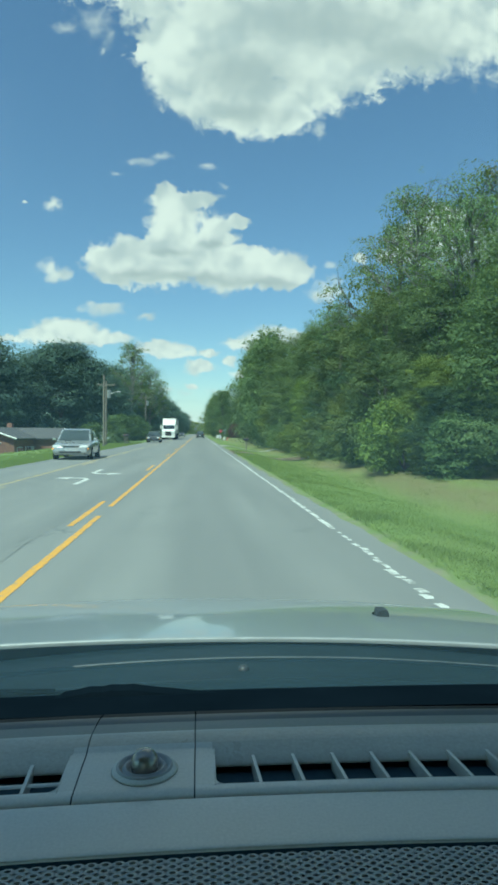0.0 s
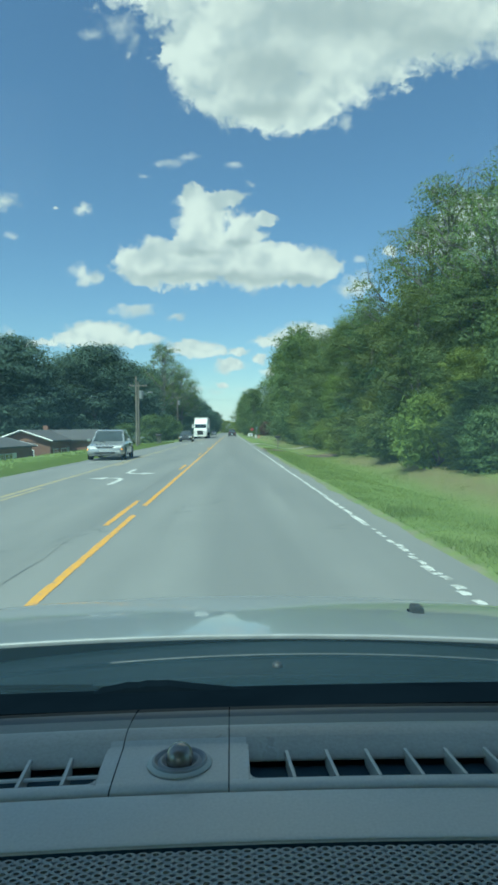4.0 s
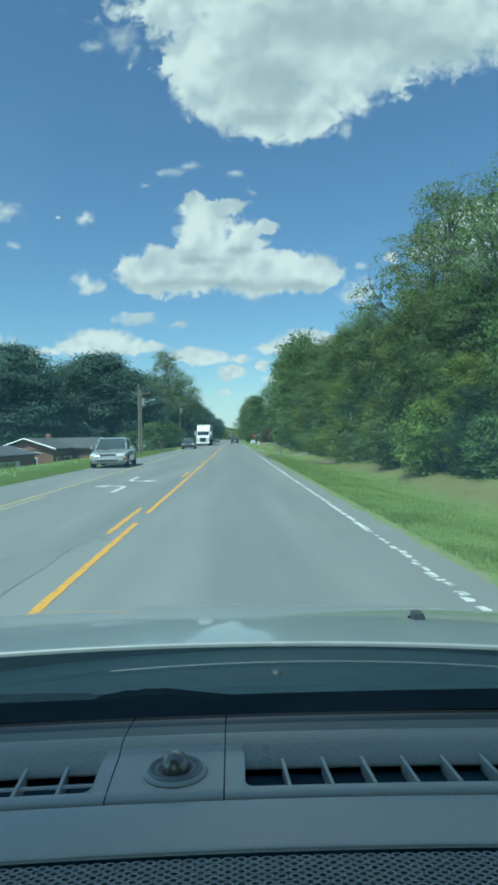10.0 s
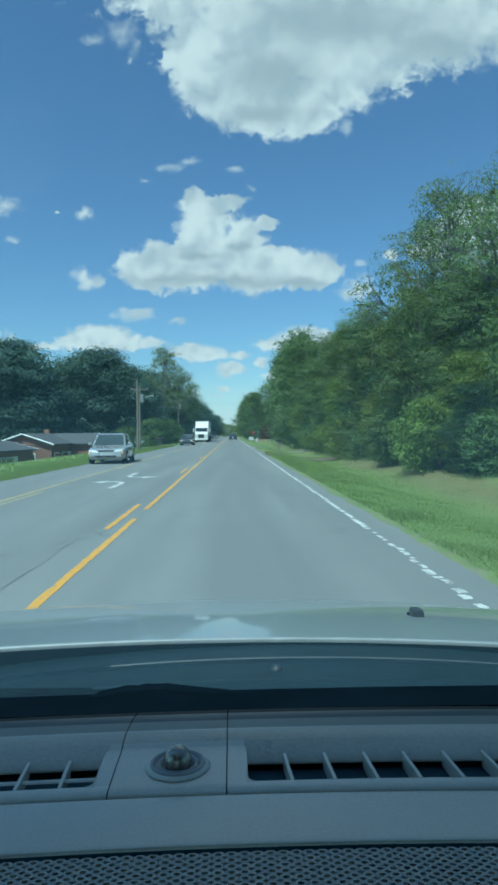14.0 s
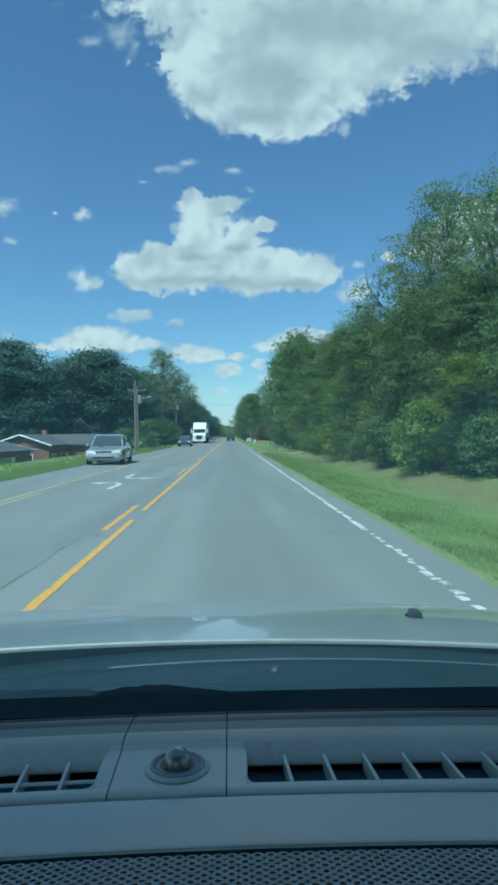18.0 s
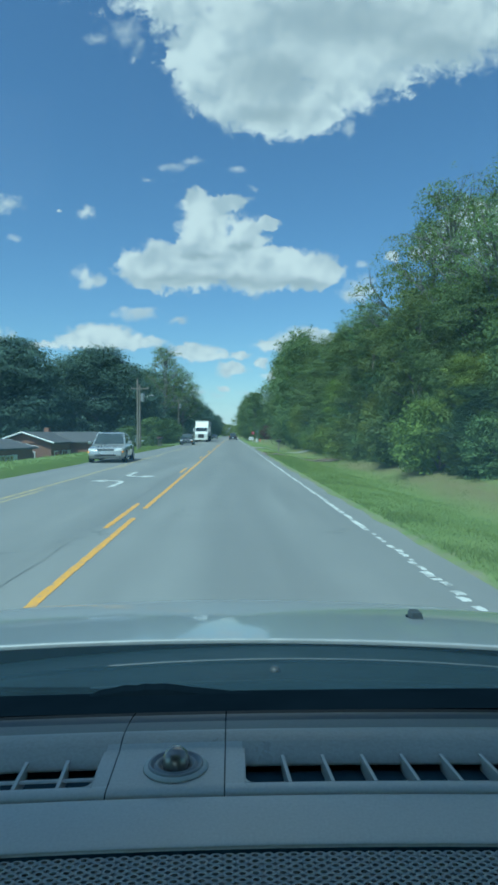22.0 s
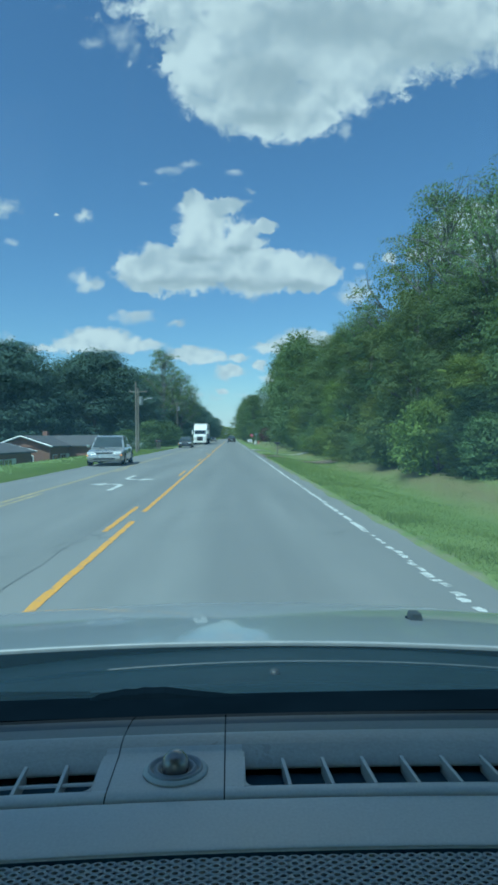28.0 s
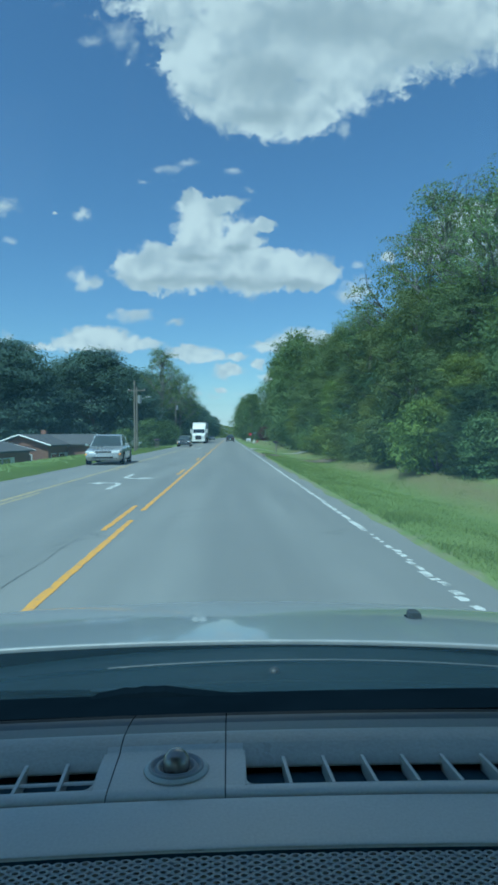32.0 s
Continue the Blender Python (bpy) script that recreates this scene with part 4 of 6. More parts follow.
        part("side_window", loft([[(x, -1.46, 1.03), (x, -0.48, 1.03), (top, -0.48, 1.58), (top, -1.36, 1.58)], [(x + s * 0.006, -1.46, 1.03), (x + s * 0.006, -0.48, 1.03), (top + s * 0.006, -0.48, 1.58), (top + s * 0.006, -1.36, 1.58)]]), M_WINDSCREEN, car, "tinted side window").visible_shadow = False
        for a, b in (((x, 0.76, 1.00), (top, 0.27, 1.60)), ((x, -0.44, 1.02), (top, -0.44, 1.60)), ((CAR_MID + s * 0.80, -1.86, 1.02), (top, -1.45, 1.60))):
            part("pillar", rod(bmesh.new(), a, b, 0.035, sides=8), M_HOOD, car)
        fender = loft([[(x - 0.035, y, 0.34), (x + 0.035, y, 0.34), (x + 0.035, y, h - 0.03), (x + 0.01, y, h), (x - 0.035, y, h)] for y, h in ((0.80, 0.955), (1.10, 0.925), (1.50, 0.85), (1.90, 0.755), (2.16, 0.665))])
        part("fender", fender, M_HOOD, car)
        part("headlight", boxed((CAR_MID + s * 0.62, 2.20, 0.60), (0.34, 0.12, 0.13), 0.04), M_LAMP, car, "clear headlight")
        part("tail_light", boxed((CAR_MID + s * 0.62, -2.36, 0.80), (0.28, 0.08, 0.14), 0.03), M_TAIL, car, "red tail light")
        part("mirror", boxed((x + s * 0.13, 0.62, 1.08), (0.20, 0.10, 0.14), 0.04), M_HOOD, car)
        for y in (1.48, -1.40):
            wheel = part("wheel", rod(bmesh.new(), (x - 0.11, y, 0.315), (x + 0.11, y, 0.315), 0.315, sides=32), M_RUBBER, car, "black tyre")
            part("rim", rod(bmesh.new(), (x + s * 0.111 - 0.006, y, 0.315), (x + s * 0.111 + 0.006, y, 0.315), 0.20, sides=24), M_STEEL, wheel, "alloy rim")
    part("front_bumper", boxed((CAR_MID, 2.18, 0.40), (1.62, 0.16, 0.26), 0.06), M_HOOD, car)
    part("grille", boxed((CAR_MID, 2.22, 0.60), (0.80, 0.06, 0.14), 0.02), M_BLACK, car, "black grille")
    return car


own_car = build_own_car()

# ---------------------------------------------------------------- trees


class Tubes:
    """Collects tapering limbs into one mesh."""

    def __init__(self):
        self.verts, self.faces = [], []

    def add(self, pts, radii, sides=6):
        pts = [Vector(p) for p in pts]
        base = len(self.verts)
        for i, p in enumerate(pts):
            way = (pts[min(i + 1, len(pts) - 1)] - pts[max(i - 1, 0)]).normalized()
            q = way.to_track_quat("Z", "Y")
            for k in range(sides):
                a = 2 * math.pi * k / sides
                self.verts.append(p + q @ Vector((math.cos(a) * radii[i], math.sin(a) * radii[i], 0)))
        for i in range(len(pts) - 1):
            for k in range(sides):
                m = (k + 1) % sides
                self.faces.append((base + i * sides + k, base + i * sides + m, base + (i + 1) * sides + m, base + (i + 1) * sides + k))


def leaves(name, centres, size, rng, material, parent, label="", facing=None):
    """Small folded leaf cards, each its own island, facing out and up from their sprays."""
    n = len(centres)
    c = facing + np.array([0.0, 0.0, 0.55]) + rng.normal(size=(n, 3)) * 0.42
    c /= np.linalg.norm(c, axis=1)[:, None]
    a = np.cross(c, rng.normal(size=(n, 3)))
    a /= np.linalg.norm(a, axis=1)[:, None]
    b = np.cross(c, a)
    s = (size * rng.uniform(0.6, 1.35, n))[:, None]
    v = np.empty((n, 4, 3))
    v[:, 0] = centres - a * s * 0.6
    v[:, 1] = centres + b * s * 0.36 + c * s * 0.12
    v[:, 2] = centres + a * s * 0.6
    v[:, 3] = centres - b * s * 0.36 + c * s * 0.12
    mesh = bpy.data.meshes.new(name)
    mesh.vertices.add(n * 4)
    mesh.vertices.foreach_set("co", v.reshape(-1))
    k = (np.arange(n) * 4)[:, None]
    tris = np.concatenate((k + [[0, 1, 2]], k + [[0, 2, 3]]), 1).reshape(-1)
    mesh.loops.add(len(tris))
    mesh.loops.foreach_set("vertex_index", tris.astype(np.int32))
    mesh.polygons.add(n * 2)
    mesh.polygons.foreach_set("loop_start", (np.arange(n * 2) * 3).astype(np.int32))
    mesh.update(calc_edges=True)
    mesh.materials.append(material)
    ob = new(name, mesh)
    ob.parent = parent
    return tagged(ob, label) if label else ob


def make_tree(label, height, radius, clear, clumps, count, size, leaf, seed, bark=None, lean=0.0, clump_size=0.30, top=0.9, name="tree"):
    """A broad-leaved tree: forked trunk, limbs out to clumps, and leaves crowded on the clumps."""
    rnd, rng = random.Random(seed), np.random.default_rng(seed)
    tree = thing(name, label, "tree")
    wood = Tubes()
    r0 = height * 0.018 + 0.04
    crown_mid = clear + (height - clear) * 0.45
    trunk_pts = [(0, 0, -0.3), (0.05, 0.0, clear * 0.5), (lean * 0.4, rnd.uniform(-0.2, 0.2), clear + 0.1 * height), (lean, rnd.uniform(-0.3, 0.3), height * 0.62), (lean * 1.2, 0, height * 0.86)]
    line = spline(trunk_pts, 4)
    wood.add(line, [r0 * (1.35 if i == 0 else 1.0) * (1 - 0.86 * i / (len(line) - 1)) for i in range(len(line))], 8)
    trunk = raw("trunk", wood.verts, wood.faces, bark or M_BARK, tree, smooth=True)
    limbs = Tubes()
    centres = []
    for i in range(clumps):
        t = (i + 0.5) / clumps
        h = clear + (height - clear) * (t ** 0.85) * 0.97
        rel = (h - clear) / (height - clear)
        wide = radius * (math.sin(math.pi * min(1.0, 0.16 + rel * 0.80)) ** 0.75) * rnd.uniform(0.72, 1.12)
        ang = i * 2.39996 + rnd.uniform(-0.5, 0.5)
        out = wide * rnd.uniform(0.45, 0.88)
        cr = radius * clump_size * rnd.uniform(0.7, 1.25) * (1.0 - 0.3 * rel)
        p = Vector((lean * rel + out * math.cos(ang), out * math.sin(ang), min(h, height - cr * 0.6)))
        centres.append((p, cr))
        if i % 2 == 0 or 15.5 < height and bark is not None:
            z0 = max(clear * 0.8, p.z - out * rnd.uniform(0.5, 0.95) - 0.4)
            start = Vector((lean * max(0, z0 / height - 0.2), 0, min(z0, height * 0.8)))
            mid = start.lerp(p, 0.5) + Vector((rnd.uniform(-0.3, 0.3), rnd.uniform(-0.3, 0.3), rnd.uniform(-0.1, 0.5)))
            pts = spline([start, mid, p], 3)
            rr = r0 * 0.36 * (1 - 0.5 * rel)
            limbs.add(pts, [rr * (1 - 0.8 * k / (len(pts) - 1)) for k in range(len(pts))], 5)
            for _ in range(7 if 15.5 < height and bark is not None else 1):
                end = p + Vector((rnd.uniform(-1, 1), rnd.uniform(-1, 1), rnd.uniform(-0.2, 1))) * cr
                limbs.add([mid.lerp(p, 0.5), p.lerp(end, 0.4), end], [rr * 0.4, rr * 0.25, rr * 0.08], 4)
    raw("branchwork", limbs.verts, limbs.faces, bark or M_BARK, tree, smooth=True)
    weights = np.array([cr ** 2 for _, cr in centres])
    pick = rng.choice(len(centres), count, p=weights / weights.sum())
    mid = np.array([tuple(p) for p, _ in centres])[pick]
    rad = np.array([cr for _, cr in centres])[pick]
    d = rng.normal(size=(count, 3))
    d[:, 2] = d[:, 2] * 0.8 + 0.15
    d /= np.linalg.norm(d, axis=1)[:, None]
    # each clump breaks into sprays, so that its outline is uneven
    lump = 1.0 + 0.36 * np.sin(d[:, 0] * 7 + pick) * np.sin(d[:, 1] * 6 + pick * 1.7) + 0.18 * np.sin(d[:, 2] * 11 + pick * 0.6)
    dist = rad * lump * rng.uniform(0.45, 1.08, count) ** 0.6
    pts = mid + d * dist[:, None] * np.array([1.0, 1.0, 0.78])
    sprays = max(count // 14, 1)
    spray = rng.integers(0, sprays, count)
    pts = pts[spray] + rng.normal(size=(count, 3)) * np.array([1.0, 1.0, 0.36]) * size * 2.1
    pts[:, 2] = np.maximum(pts[:, 2], 0.05)
    leaves("crown", pts, size, rng, leaf, tree, facing=d[spray])
    return tree


PLACED = set()


def plant(tree, x, y, scale=1.0, turn=0.0, wide=1.0, z=None, label="", group=""):
    """Stands a tree, or a copy of it, on the ground."""
    ground_level = ground_z(x, y) if z is None else z
    m = Matrix.LocRotScale((x, y, ground_level - 0.05), Euler((0, 0, turn)), (scale * wide, scale * wide, scale))
    if tree.name in PLACED:
        made = copy_thing(tree, m)
        made.scale = (scale * wide, scale * wide, scale)
    else:
        tree.matrix_basis = m
        PLACED.add(tree.name)
        made = tree
    return tagged(made, label, group=group)


OAKS = [make_tree("tall leafy green roadside tree with foliage down to the ground", 13, 4.6, 0.8, 30, 54000, 0.115, M_LEAF, 11, clump_size=0.37),
        make_tree("dense green tree at the wood's edge", 12.5, 4.9, 0.6, 32, 54000, 0.115, M_LEAF, 12, clump_size=0.37, lean=0.6),
        make_tree("broad green tree with hanging boughs", 13.5, 5.2, 1.2, 32, 54000, 0.115, M_LEAF, 13, clump_size=0.37, lean=-0.5),
        make_tree("deep green glossy tree in the wood's edge", 12.5, 4.7, 0.4, 30, 54000, 0.115, M_LEAF_DEEP, 14, clump_size=0.37, lean=0.3)]
YOUNG = [make_tree("bright yellow-green young tree at the wood's edge", 8.5, 3.4, 0.5, 36, 26000, 0.11, M_LEAF_YOUNG, 21),
         make_tree("olive-green young tree with dusty leaves", 9.5, 3.5, 0.5, 36, 26000, 0.11, M_LEAF_DUSTY, 22)]
SPARSE = [make_tree("thinly leafed spring tree with bare grey limbs", 16, 5.0, 5.0, 46, 21000, 0.12, M_LEAF_SPRING, 31, M_PALE_BARK, clump_size=0.34),
          make_tree("thinly leafed tall tree with open branches", 17, 4.6, 5.5, 44, 19000, 0.12, M_LEAF_SPRING, 32, M_PALE_BARK, lean=0.8, clump_size=0.34)]
# left-hand trees; their dark, bluish leaf colour stands in for shade and haze
DARK = [make_tree("green oak with shade and haze put into its leaf colour", 14, 6.4, 1.0, 34, 46000, 0.22, M_LEAF_SHADE_HAZE, 41, clump_size=0.38),
        make_tree("dark broad-crowned tree behind the houses", 13, 7.0, 0.8, 34, 46000, 0.22, M_LEAF_SHADE_HAZE, 42, clump_size=0.38, lean=0.8),
        make_tree("dark rounded tree in a far row", 13.5, 5.6, 0.8, 32, 42000, 0.22, M_LEAF_SHADE_HAZE, 43, clump_size=0.38)]
FAR = [make_tree("distant green tree of the roadside wood", 15, 5.6, 0.5, 40, 16000, 0.25, M_LEAF, 51),
       make_tree("distant dark tree of the roadside wood", 16, 5.2, 1.0, 40, 16000, 0.25, M_LEAF, 52)]
BUSHES = [make_tree("leafy shrub at the foot of the wood", 3.0, 1.7, 0.1, 26, 9000, 0.095, M_LEAF, 61, name="bush", clump_size=0.42),
          make_tree("pale-leafed shrub with glossy leaves", 3.2, 1.6, 0.1, 26, 9000, 0.10, M_LEAF_DUSTY, 62, name="bush", clump_size=0.42),
          make_tree("bright green shrub at the wood's edge", 2.8, 1.8, 0.1, 26, 9000, 0.095, M_LEAF_YOUNG, 63, name="bush", clump_size=0.42)]


def plant_woods():
    rnd = random.Random(77)
    G = "trees of the roadside wood"
    # the near edge of the wood on the right verge
    for kind, x, y, h, w in ((0, 11.2, 19.5, 8.6, 1.0), (3, 15.0, 22.5, 10.2, 1.1), (2, 10.8, 25.5, 8.2, 1.0), (0, 14.6, 29.5, 10.4, 1.05),
                             (3, 10.6, 33.0, 8.8, 1.0), (2, 14.8, 37.0, 11.5, 1.0), (3, 10.8, 41.5, 9.6, 1.0), (1, 15.0, 46.0, 12.0, 1.0),
                             (2, 10.8, 50.5, 10.6, 1.0), (0, 14.5, 56.0, 13.0, 0.95), (1, 10.4, 60.5, 11.6, 0.95), (2, 13.0, 67.0, 13.0, 0.9)):
        plant(OAKS[kind], x, y, h / 13.0, rnd.uniform(0, 6.28), w, group=G)
    for kind, x, y, h in ((0, 9.4, 22.3, 5.0), (1, 9.4, 28.5, 8.4), (0, 9.0, 33.0, 5.0), (1, 9.4, 37.5, 8.2), (0, 9.0, 45.5, 6.5), (1, 9.4, 55.0, 8.8), (0, 8.8, 65.0, 7.0)):
        plant(YOUNG[kind], x, y, h / 9.0, rnd.uniform(0, 6.28), 0.95, group=G)
    for kind, x, y, h, w in ((0, 12.6, 26.0, 13.6, 0.95), (1, 12.4, 33.0, 15.6, 1.0), (0, 13.6, 38.5, 16.0, 1.0), (1, 11.6, 48.0, 12.2, 0.85), (0, 11.8, 57.0, 13.2, 0.8), (1, 15.5, 28.0, 15.0, 1.0)):
        plant(SPARSE[kind], x, y, h / 16.5, rnd.uniform(0, 6.28), w, group=G)
    y = 70.0
    i = 0
    while y < 420:
        # the wood stands back from the side road and from the far driveways
        back = 14.0 if 108 < y < 192 else 20.0 if y > 284 else 0.0
        plant(FAR[i % 2], 10.0 + back + rnd.uniform(-0.8, 0.8) - (0.006 * y), y, (12.0 + min(y * 0.035, 5.0) + rnd.uniform(-1.2, 1.2)) / 15.5, rnd.uniform(0, 6.28), 0.95, group=G)
        if i % 2:
            plant(FAR[(i // 2) % 2], 17.0 + back + rnd.uniform(-2, 2), y + 4, rnd.uniform(0.85, 1.05), rnd.uniform(0, 6.28), group=G)
        y += 7.0 + y * 0.03
        i += 1
    for k in range(9):
        plant(FAR[k % 2], 20.0 + rnd.uniform(-1.5, 2), 16 + 7.0 * k, rnd.uniform(0.55, 0.7), rnd.uniform(0, 6.28), group=G)
    B = "shrubs along the wood"
    y = 19.5
    k = 0
    while y < 75:
        plant(BUSHES[k % 3], 8.6 + rnd.uniform(-0.5, 0.6), y, rnd.uniform(0.6, 1.15), rnd.uniform(0, 6.28), group=B)
        y += 1.7 + y * 0.03
        k += 1
    plant(OAKS[3], 9.0, 20.6, 0.27, 1.0, 1.25, label="dark glossy holly bush standing out from the wood", group=B)
    plant(OAKS[3], 9.6, 30.5, 0.25, 2.0, 1.3, label="dark rounded bush at the foot of the wood", group=B)
    # the dark row behind the houses on the left
    L = "trees behind the houses"
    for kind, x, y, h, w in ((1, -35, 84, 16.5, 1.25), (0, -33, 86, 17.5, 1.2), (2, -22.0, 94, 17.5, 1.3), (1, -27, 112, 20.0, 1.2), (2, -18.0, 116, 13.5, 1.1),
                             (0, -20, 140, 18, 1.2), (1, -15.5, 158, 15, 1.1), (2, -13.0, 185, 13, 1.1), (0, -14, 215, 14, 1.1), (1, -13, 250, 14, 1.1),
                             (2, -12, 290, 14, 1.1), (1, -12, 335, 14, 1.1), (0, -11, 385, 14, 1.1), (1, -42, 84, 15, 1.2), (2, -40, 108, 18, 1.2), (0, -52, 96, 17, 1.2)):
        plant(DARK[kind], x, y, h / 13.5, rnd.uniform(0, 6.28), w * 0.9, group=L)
    plant(SPARSE[1], -14.6, 124, 1.22, 1.0, 1.0, group=L)
    plant(SPARSE[0], -11.6, 138, 1.05, 3.0, 1.0, group=L)
    for x, y, s in ((-11.6, 64, 0.8), (-11.0, 80, 1.3), (-10.6, 96, 1.4), (-10.8, 112, 1.2)):
        plant(BUSHES[0], x, y, s, rnd.uniform(0, 6.28), 1.1, group=L)
    for x, y, s in ((-7.5, 470, 1.0), (-3.0, 520, 1.0), (1.0, 560, 1.0), (4.5, 500, 0.9), (-11, 440, 1.0), (8, 460, 1.1), (-18, 430, 1.1), (14, 470, 1.1)):
        plant(YOUNG[0], x, y, s * 1.3, rnd.uniform(0, 6.28), 1.4, group=L)


plant_woods()


def build_grass():
    """Blades and weeds along the near verges."""
    rng = np.random.default_rng(9)
    n = 120000
    y = 4.0 + 42.0 * rng.uniform(0, 1, n) ** 1.6
    x = ROAD_RIGHT + 0.22 + np.abs(rng.normal(0, 0.08, n)) + rng.exponential(1.0, n) * 2.6
    keep = x < 12
    x, y = x[keep], y[keep]
    n = len(x)
    z = np.array([ground_z(a, b) for a, b in zip(x, y)])
    tuft = np.array([noise.noise((a * 1.1, b * 0.7, 5.0)) for a, b in zip(x, y)])
    ragged = np.exp(-(x - ROAD_RIGHT - 0.2) / 0.7) * np.clip(tuft * 3.0, 0, 1)
    tall = rng.uniform(0.010, 0.034, n) * (1 + 1.6 * np.clip(tuft, 0, 1) + 2.6 * ragged) * (1 + 1.3 * (rng.uniform(0, 1, n) > 0.97))
    ang = rng.uniform(0, 6.28, n)
    wide = 0.003 + 0.00035 * y
    tip = np.stack((x + rng.normal(0, 0.05, n), y + rng.normal(0, 0.05, n), z + tall), 1)
    a = np.stack((x - wide * np.cos(ang), y - wide * np.sin(ang), z - 0.01), 1)
    b = np.stack((x + wide * np.cos(ang), y + wide * np.sin(ang), z - 0.01), 1)
    v = np.stack((a, b, tip), 1).reshape(-1, 3)
    # ragged tufts along the far side of the road
    m = 16000
    y2 = 14.0 + 60.0 * rng.uniform(0, 1, m) ** 1.3
    x2 = ROAD_LEFT - 0.1 - rng.exponential(1.0, m) * 1.6
    z2 = np.array([ground_z(a, b) for a, b in zip(x2, y2)])
    t2 = rng.uniform(0.03, 0.13, m)
    w2 = 0.012 + 0.0009 * y2
    far = np.stack((np.stack((x2 - w2, y2, z2 - 0.02), 1), np.stack((x2 + w2, y2, z2 - 0.02), 1), np.stack((x2 + rng.normal(0, 0.06, m), y2, z2 + t2), 1)), 1).reshape(-1, 3)
    v = np.concatenate((v, far))
    n += m
    mesh = bpy.data.meshes.new("grass")
    mesh.from_pydata(v.tolist(), [], np.arange(n * 3).reshape(-1, 3).tolist())
    mesh.materials.append(M_GRASS_BLADE)
    return tagged(new("grass", mesh), "short green grass blades on the verge", "grass", kind="stuff")


build_grass()

# ---------------------------------------------------------------- vehicles


def body_rings(stations):
    """Rounded cross-sections from (y, half width, low, shoulder, high) stations."""
    rings = []
    for y, w, low, shoulder, high in stations:
        r = min(0.10, (high - low) * 0.3)
        right = [(w * 0.90, low), (w * 0.985, low + r), (w, (low + shoulder) / 2), (w * 0.99, shoulder), (w * 0.93, high - 0.02), (w * 0.80, high)]
        ring = right + [(-x, z) for x, z in reversed(right)]
        rings.append([(x, y, z) for x, z in ring])
    return rings


def make_car(name, label, paint, length=4.6, width=1.8, height=1.45, kind="sedan"):
    """A passenger car with its nose towards -y, standing at the origin."""
    car = thing(name, label, "car")
    h, w, L = height, width / 2, length / 2
    tall = kind != "sedan"
    belt = 0.92 if not tall else 1.05
    nose = 0.74 if not tall else 0.95
    st = [(-L, w * 0.78, 0.36, 0.50, 0.60), (-L + 0.10, w * 0.92, 0.24, 0.58, nose - 0.06), (-L + 0.45, w * 0.985, 0.20, 0.68, nose + 0.02), (-L + 1.15, w, 0.20, 0.74, belt - 0.04),
          (-0.3, w, 0.20, 0.76, belt), (0.9, w, 0.20, 0.78, belt + 0.02), (L - 0.55, w * 0.985, 0.22, 0.80, belt + (0.02 if not tall else 0.04)), (L - 0.10, w * 0.93, 0.26, 0.80, belt - 0.02), (L, w * 0.84, 0.36, 0.70, belt - 0.14)]
    body = part("body", loft(body_rings(st)), paint, car, smooth=True)
    y0, y1, y2, y3 = (-L + 1.05, -L + 1.85, 0.75, L - 0.55) if not tall else (-L + 1.05, -L + 1.75, L - 0.60, L - 0.18)
    wt = w * 0.72
    cabin = loft([[(-w * 0.90, y0, belt - 0.05), (w * 0.90, y0, belt - 0.05), (w * 0.88, y3, belt), (-w * 0.88, y3, belt)],
                  [(-wt * 1.04, y1 - 0.08, h - 0.06), (wt * 1.04, y1 - 0.08, h - 0.06), (wt * 1.02, y2 + 0.10, h - 0.07), (-wt * 1.02, y2 + 0.10, h - 0.07)],
                  [(-wt * 0.92, y1 + 0.12, h), (wt * 0.92, y1 + 0.12, h), (wt * 0.90, y2 - 0.1, h), (-wt * 0.90, y2 - 0.1, h)]])
    part("cabin", cabin, paint, car)

    def pane(a, b, c, d, push, label_text):
        bm = bmesh.new()
        vs = [Vector(p) for p in (a, b, c, d)]
        mid = sum(vs, Vector()) / 4
        out = [mid + (v - mid) * 0.90 + Vector(push) for v in vs]
        bm.faces.new([bm.verts.new(v) for v in out])
        bmesh.ops.solidify(bm, geom=bm.faces[:], thickness=0.006)
        part("window", bm, M_CAR_GLASS, car, label_text)

    pane((-w * 0.90, y0, belt - 0.05), (w * 0.90, y0, belt - 0.05), (wt * 1.04, y1 - 0.08, h - 0.06), (-wt * 1.04, y1 - 0.08, h - 0.06), (0, -0.012, 0.012), "sloping windscreen")
    pane((w * 0.88, y3, belt), (-w * 0.88, y3, belt), (-wt * 1.02, y2 + 0.10, h - 0.07), (wt * 1.02, y2 + 0.10, h - 0.07), (0, 0.012, 0.012), "rear window")
    for s in (-1, 1):
        ym = (y0 + y3) / 2 + 0.05
        pane((s * w * 0.90, y0 + 0.18, belt - 0.03), (s * w * 0.89, ym, belt), (s * wt * 1.03, ym, h - 0.07), (s * wt * 1.04, y1, h - 0.07), (s * 0.014, 0, 0.004), "side window")
        pane((s * w * 0.89, ym + 0.04, belt), (s * w * 0.88, y3 - 0.12, belt), (s * wt * 1.02, y2 + 0.05, h - 0.08), (s * wt * 1.03, ym + 0.04, h - 0.07), (s * 0.014, 0, 0.004), "side window")
        mirror = part("mirror", boxed((s * (w + 0.08), y0 + 0.35, belt + 0.06), (0.18, 0.10, 0.13), 0.03), paint, car)
        part("headlight", boxed((s * w * 0.70, -L + 0.085, nose - 0.10), (w * 0.40, 0.14, 0.13), 0.035), M_LAMP, car, "clear headlight")
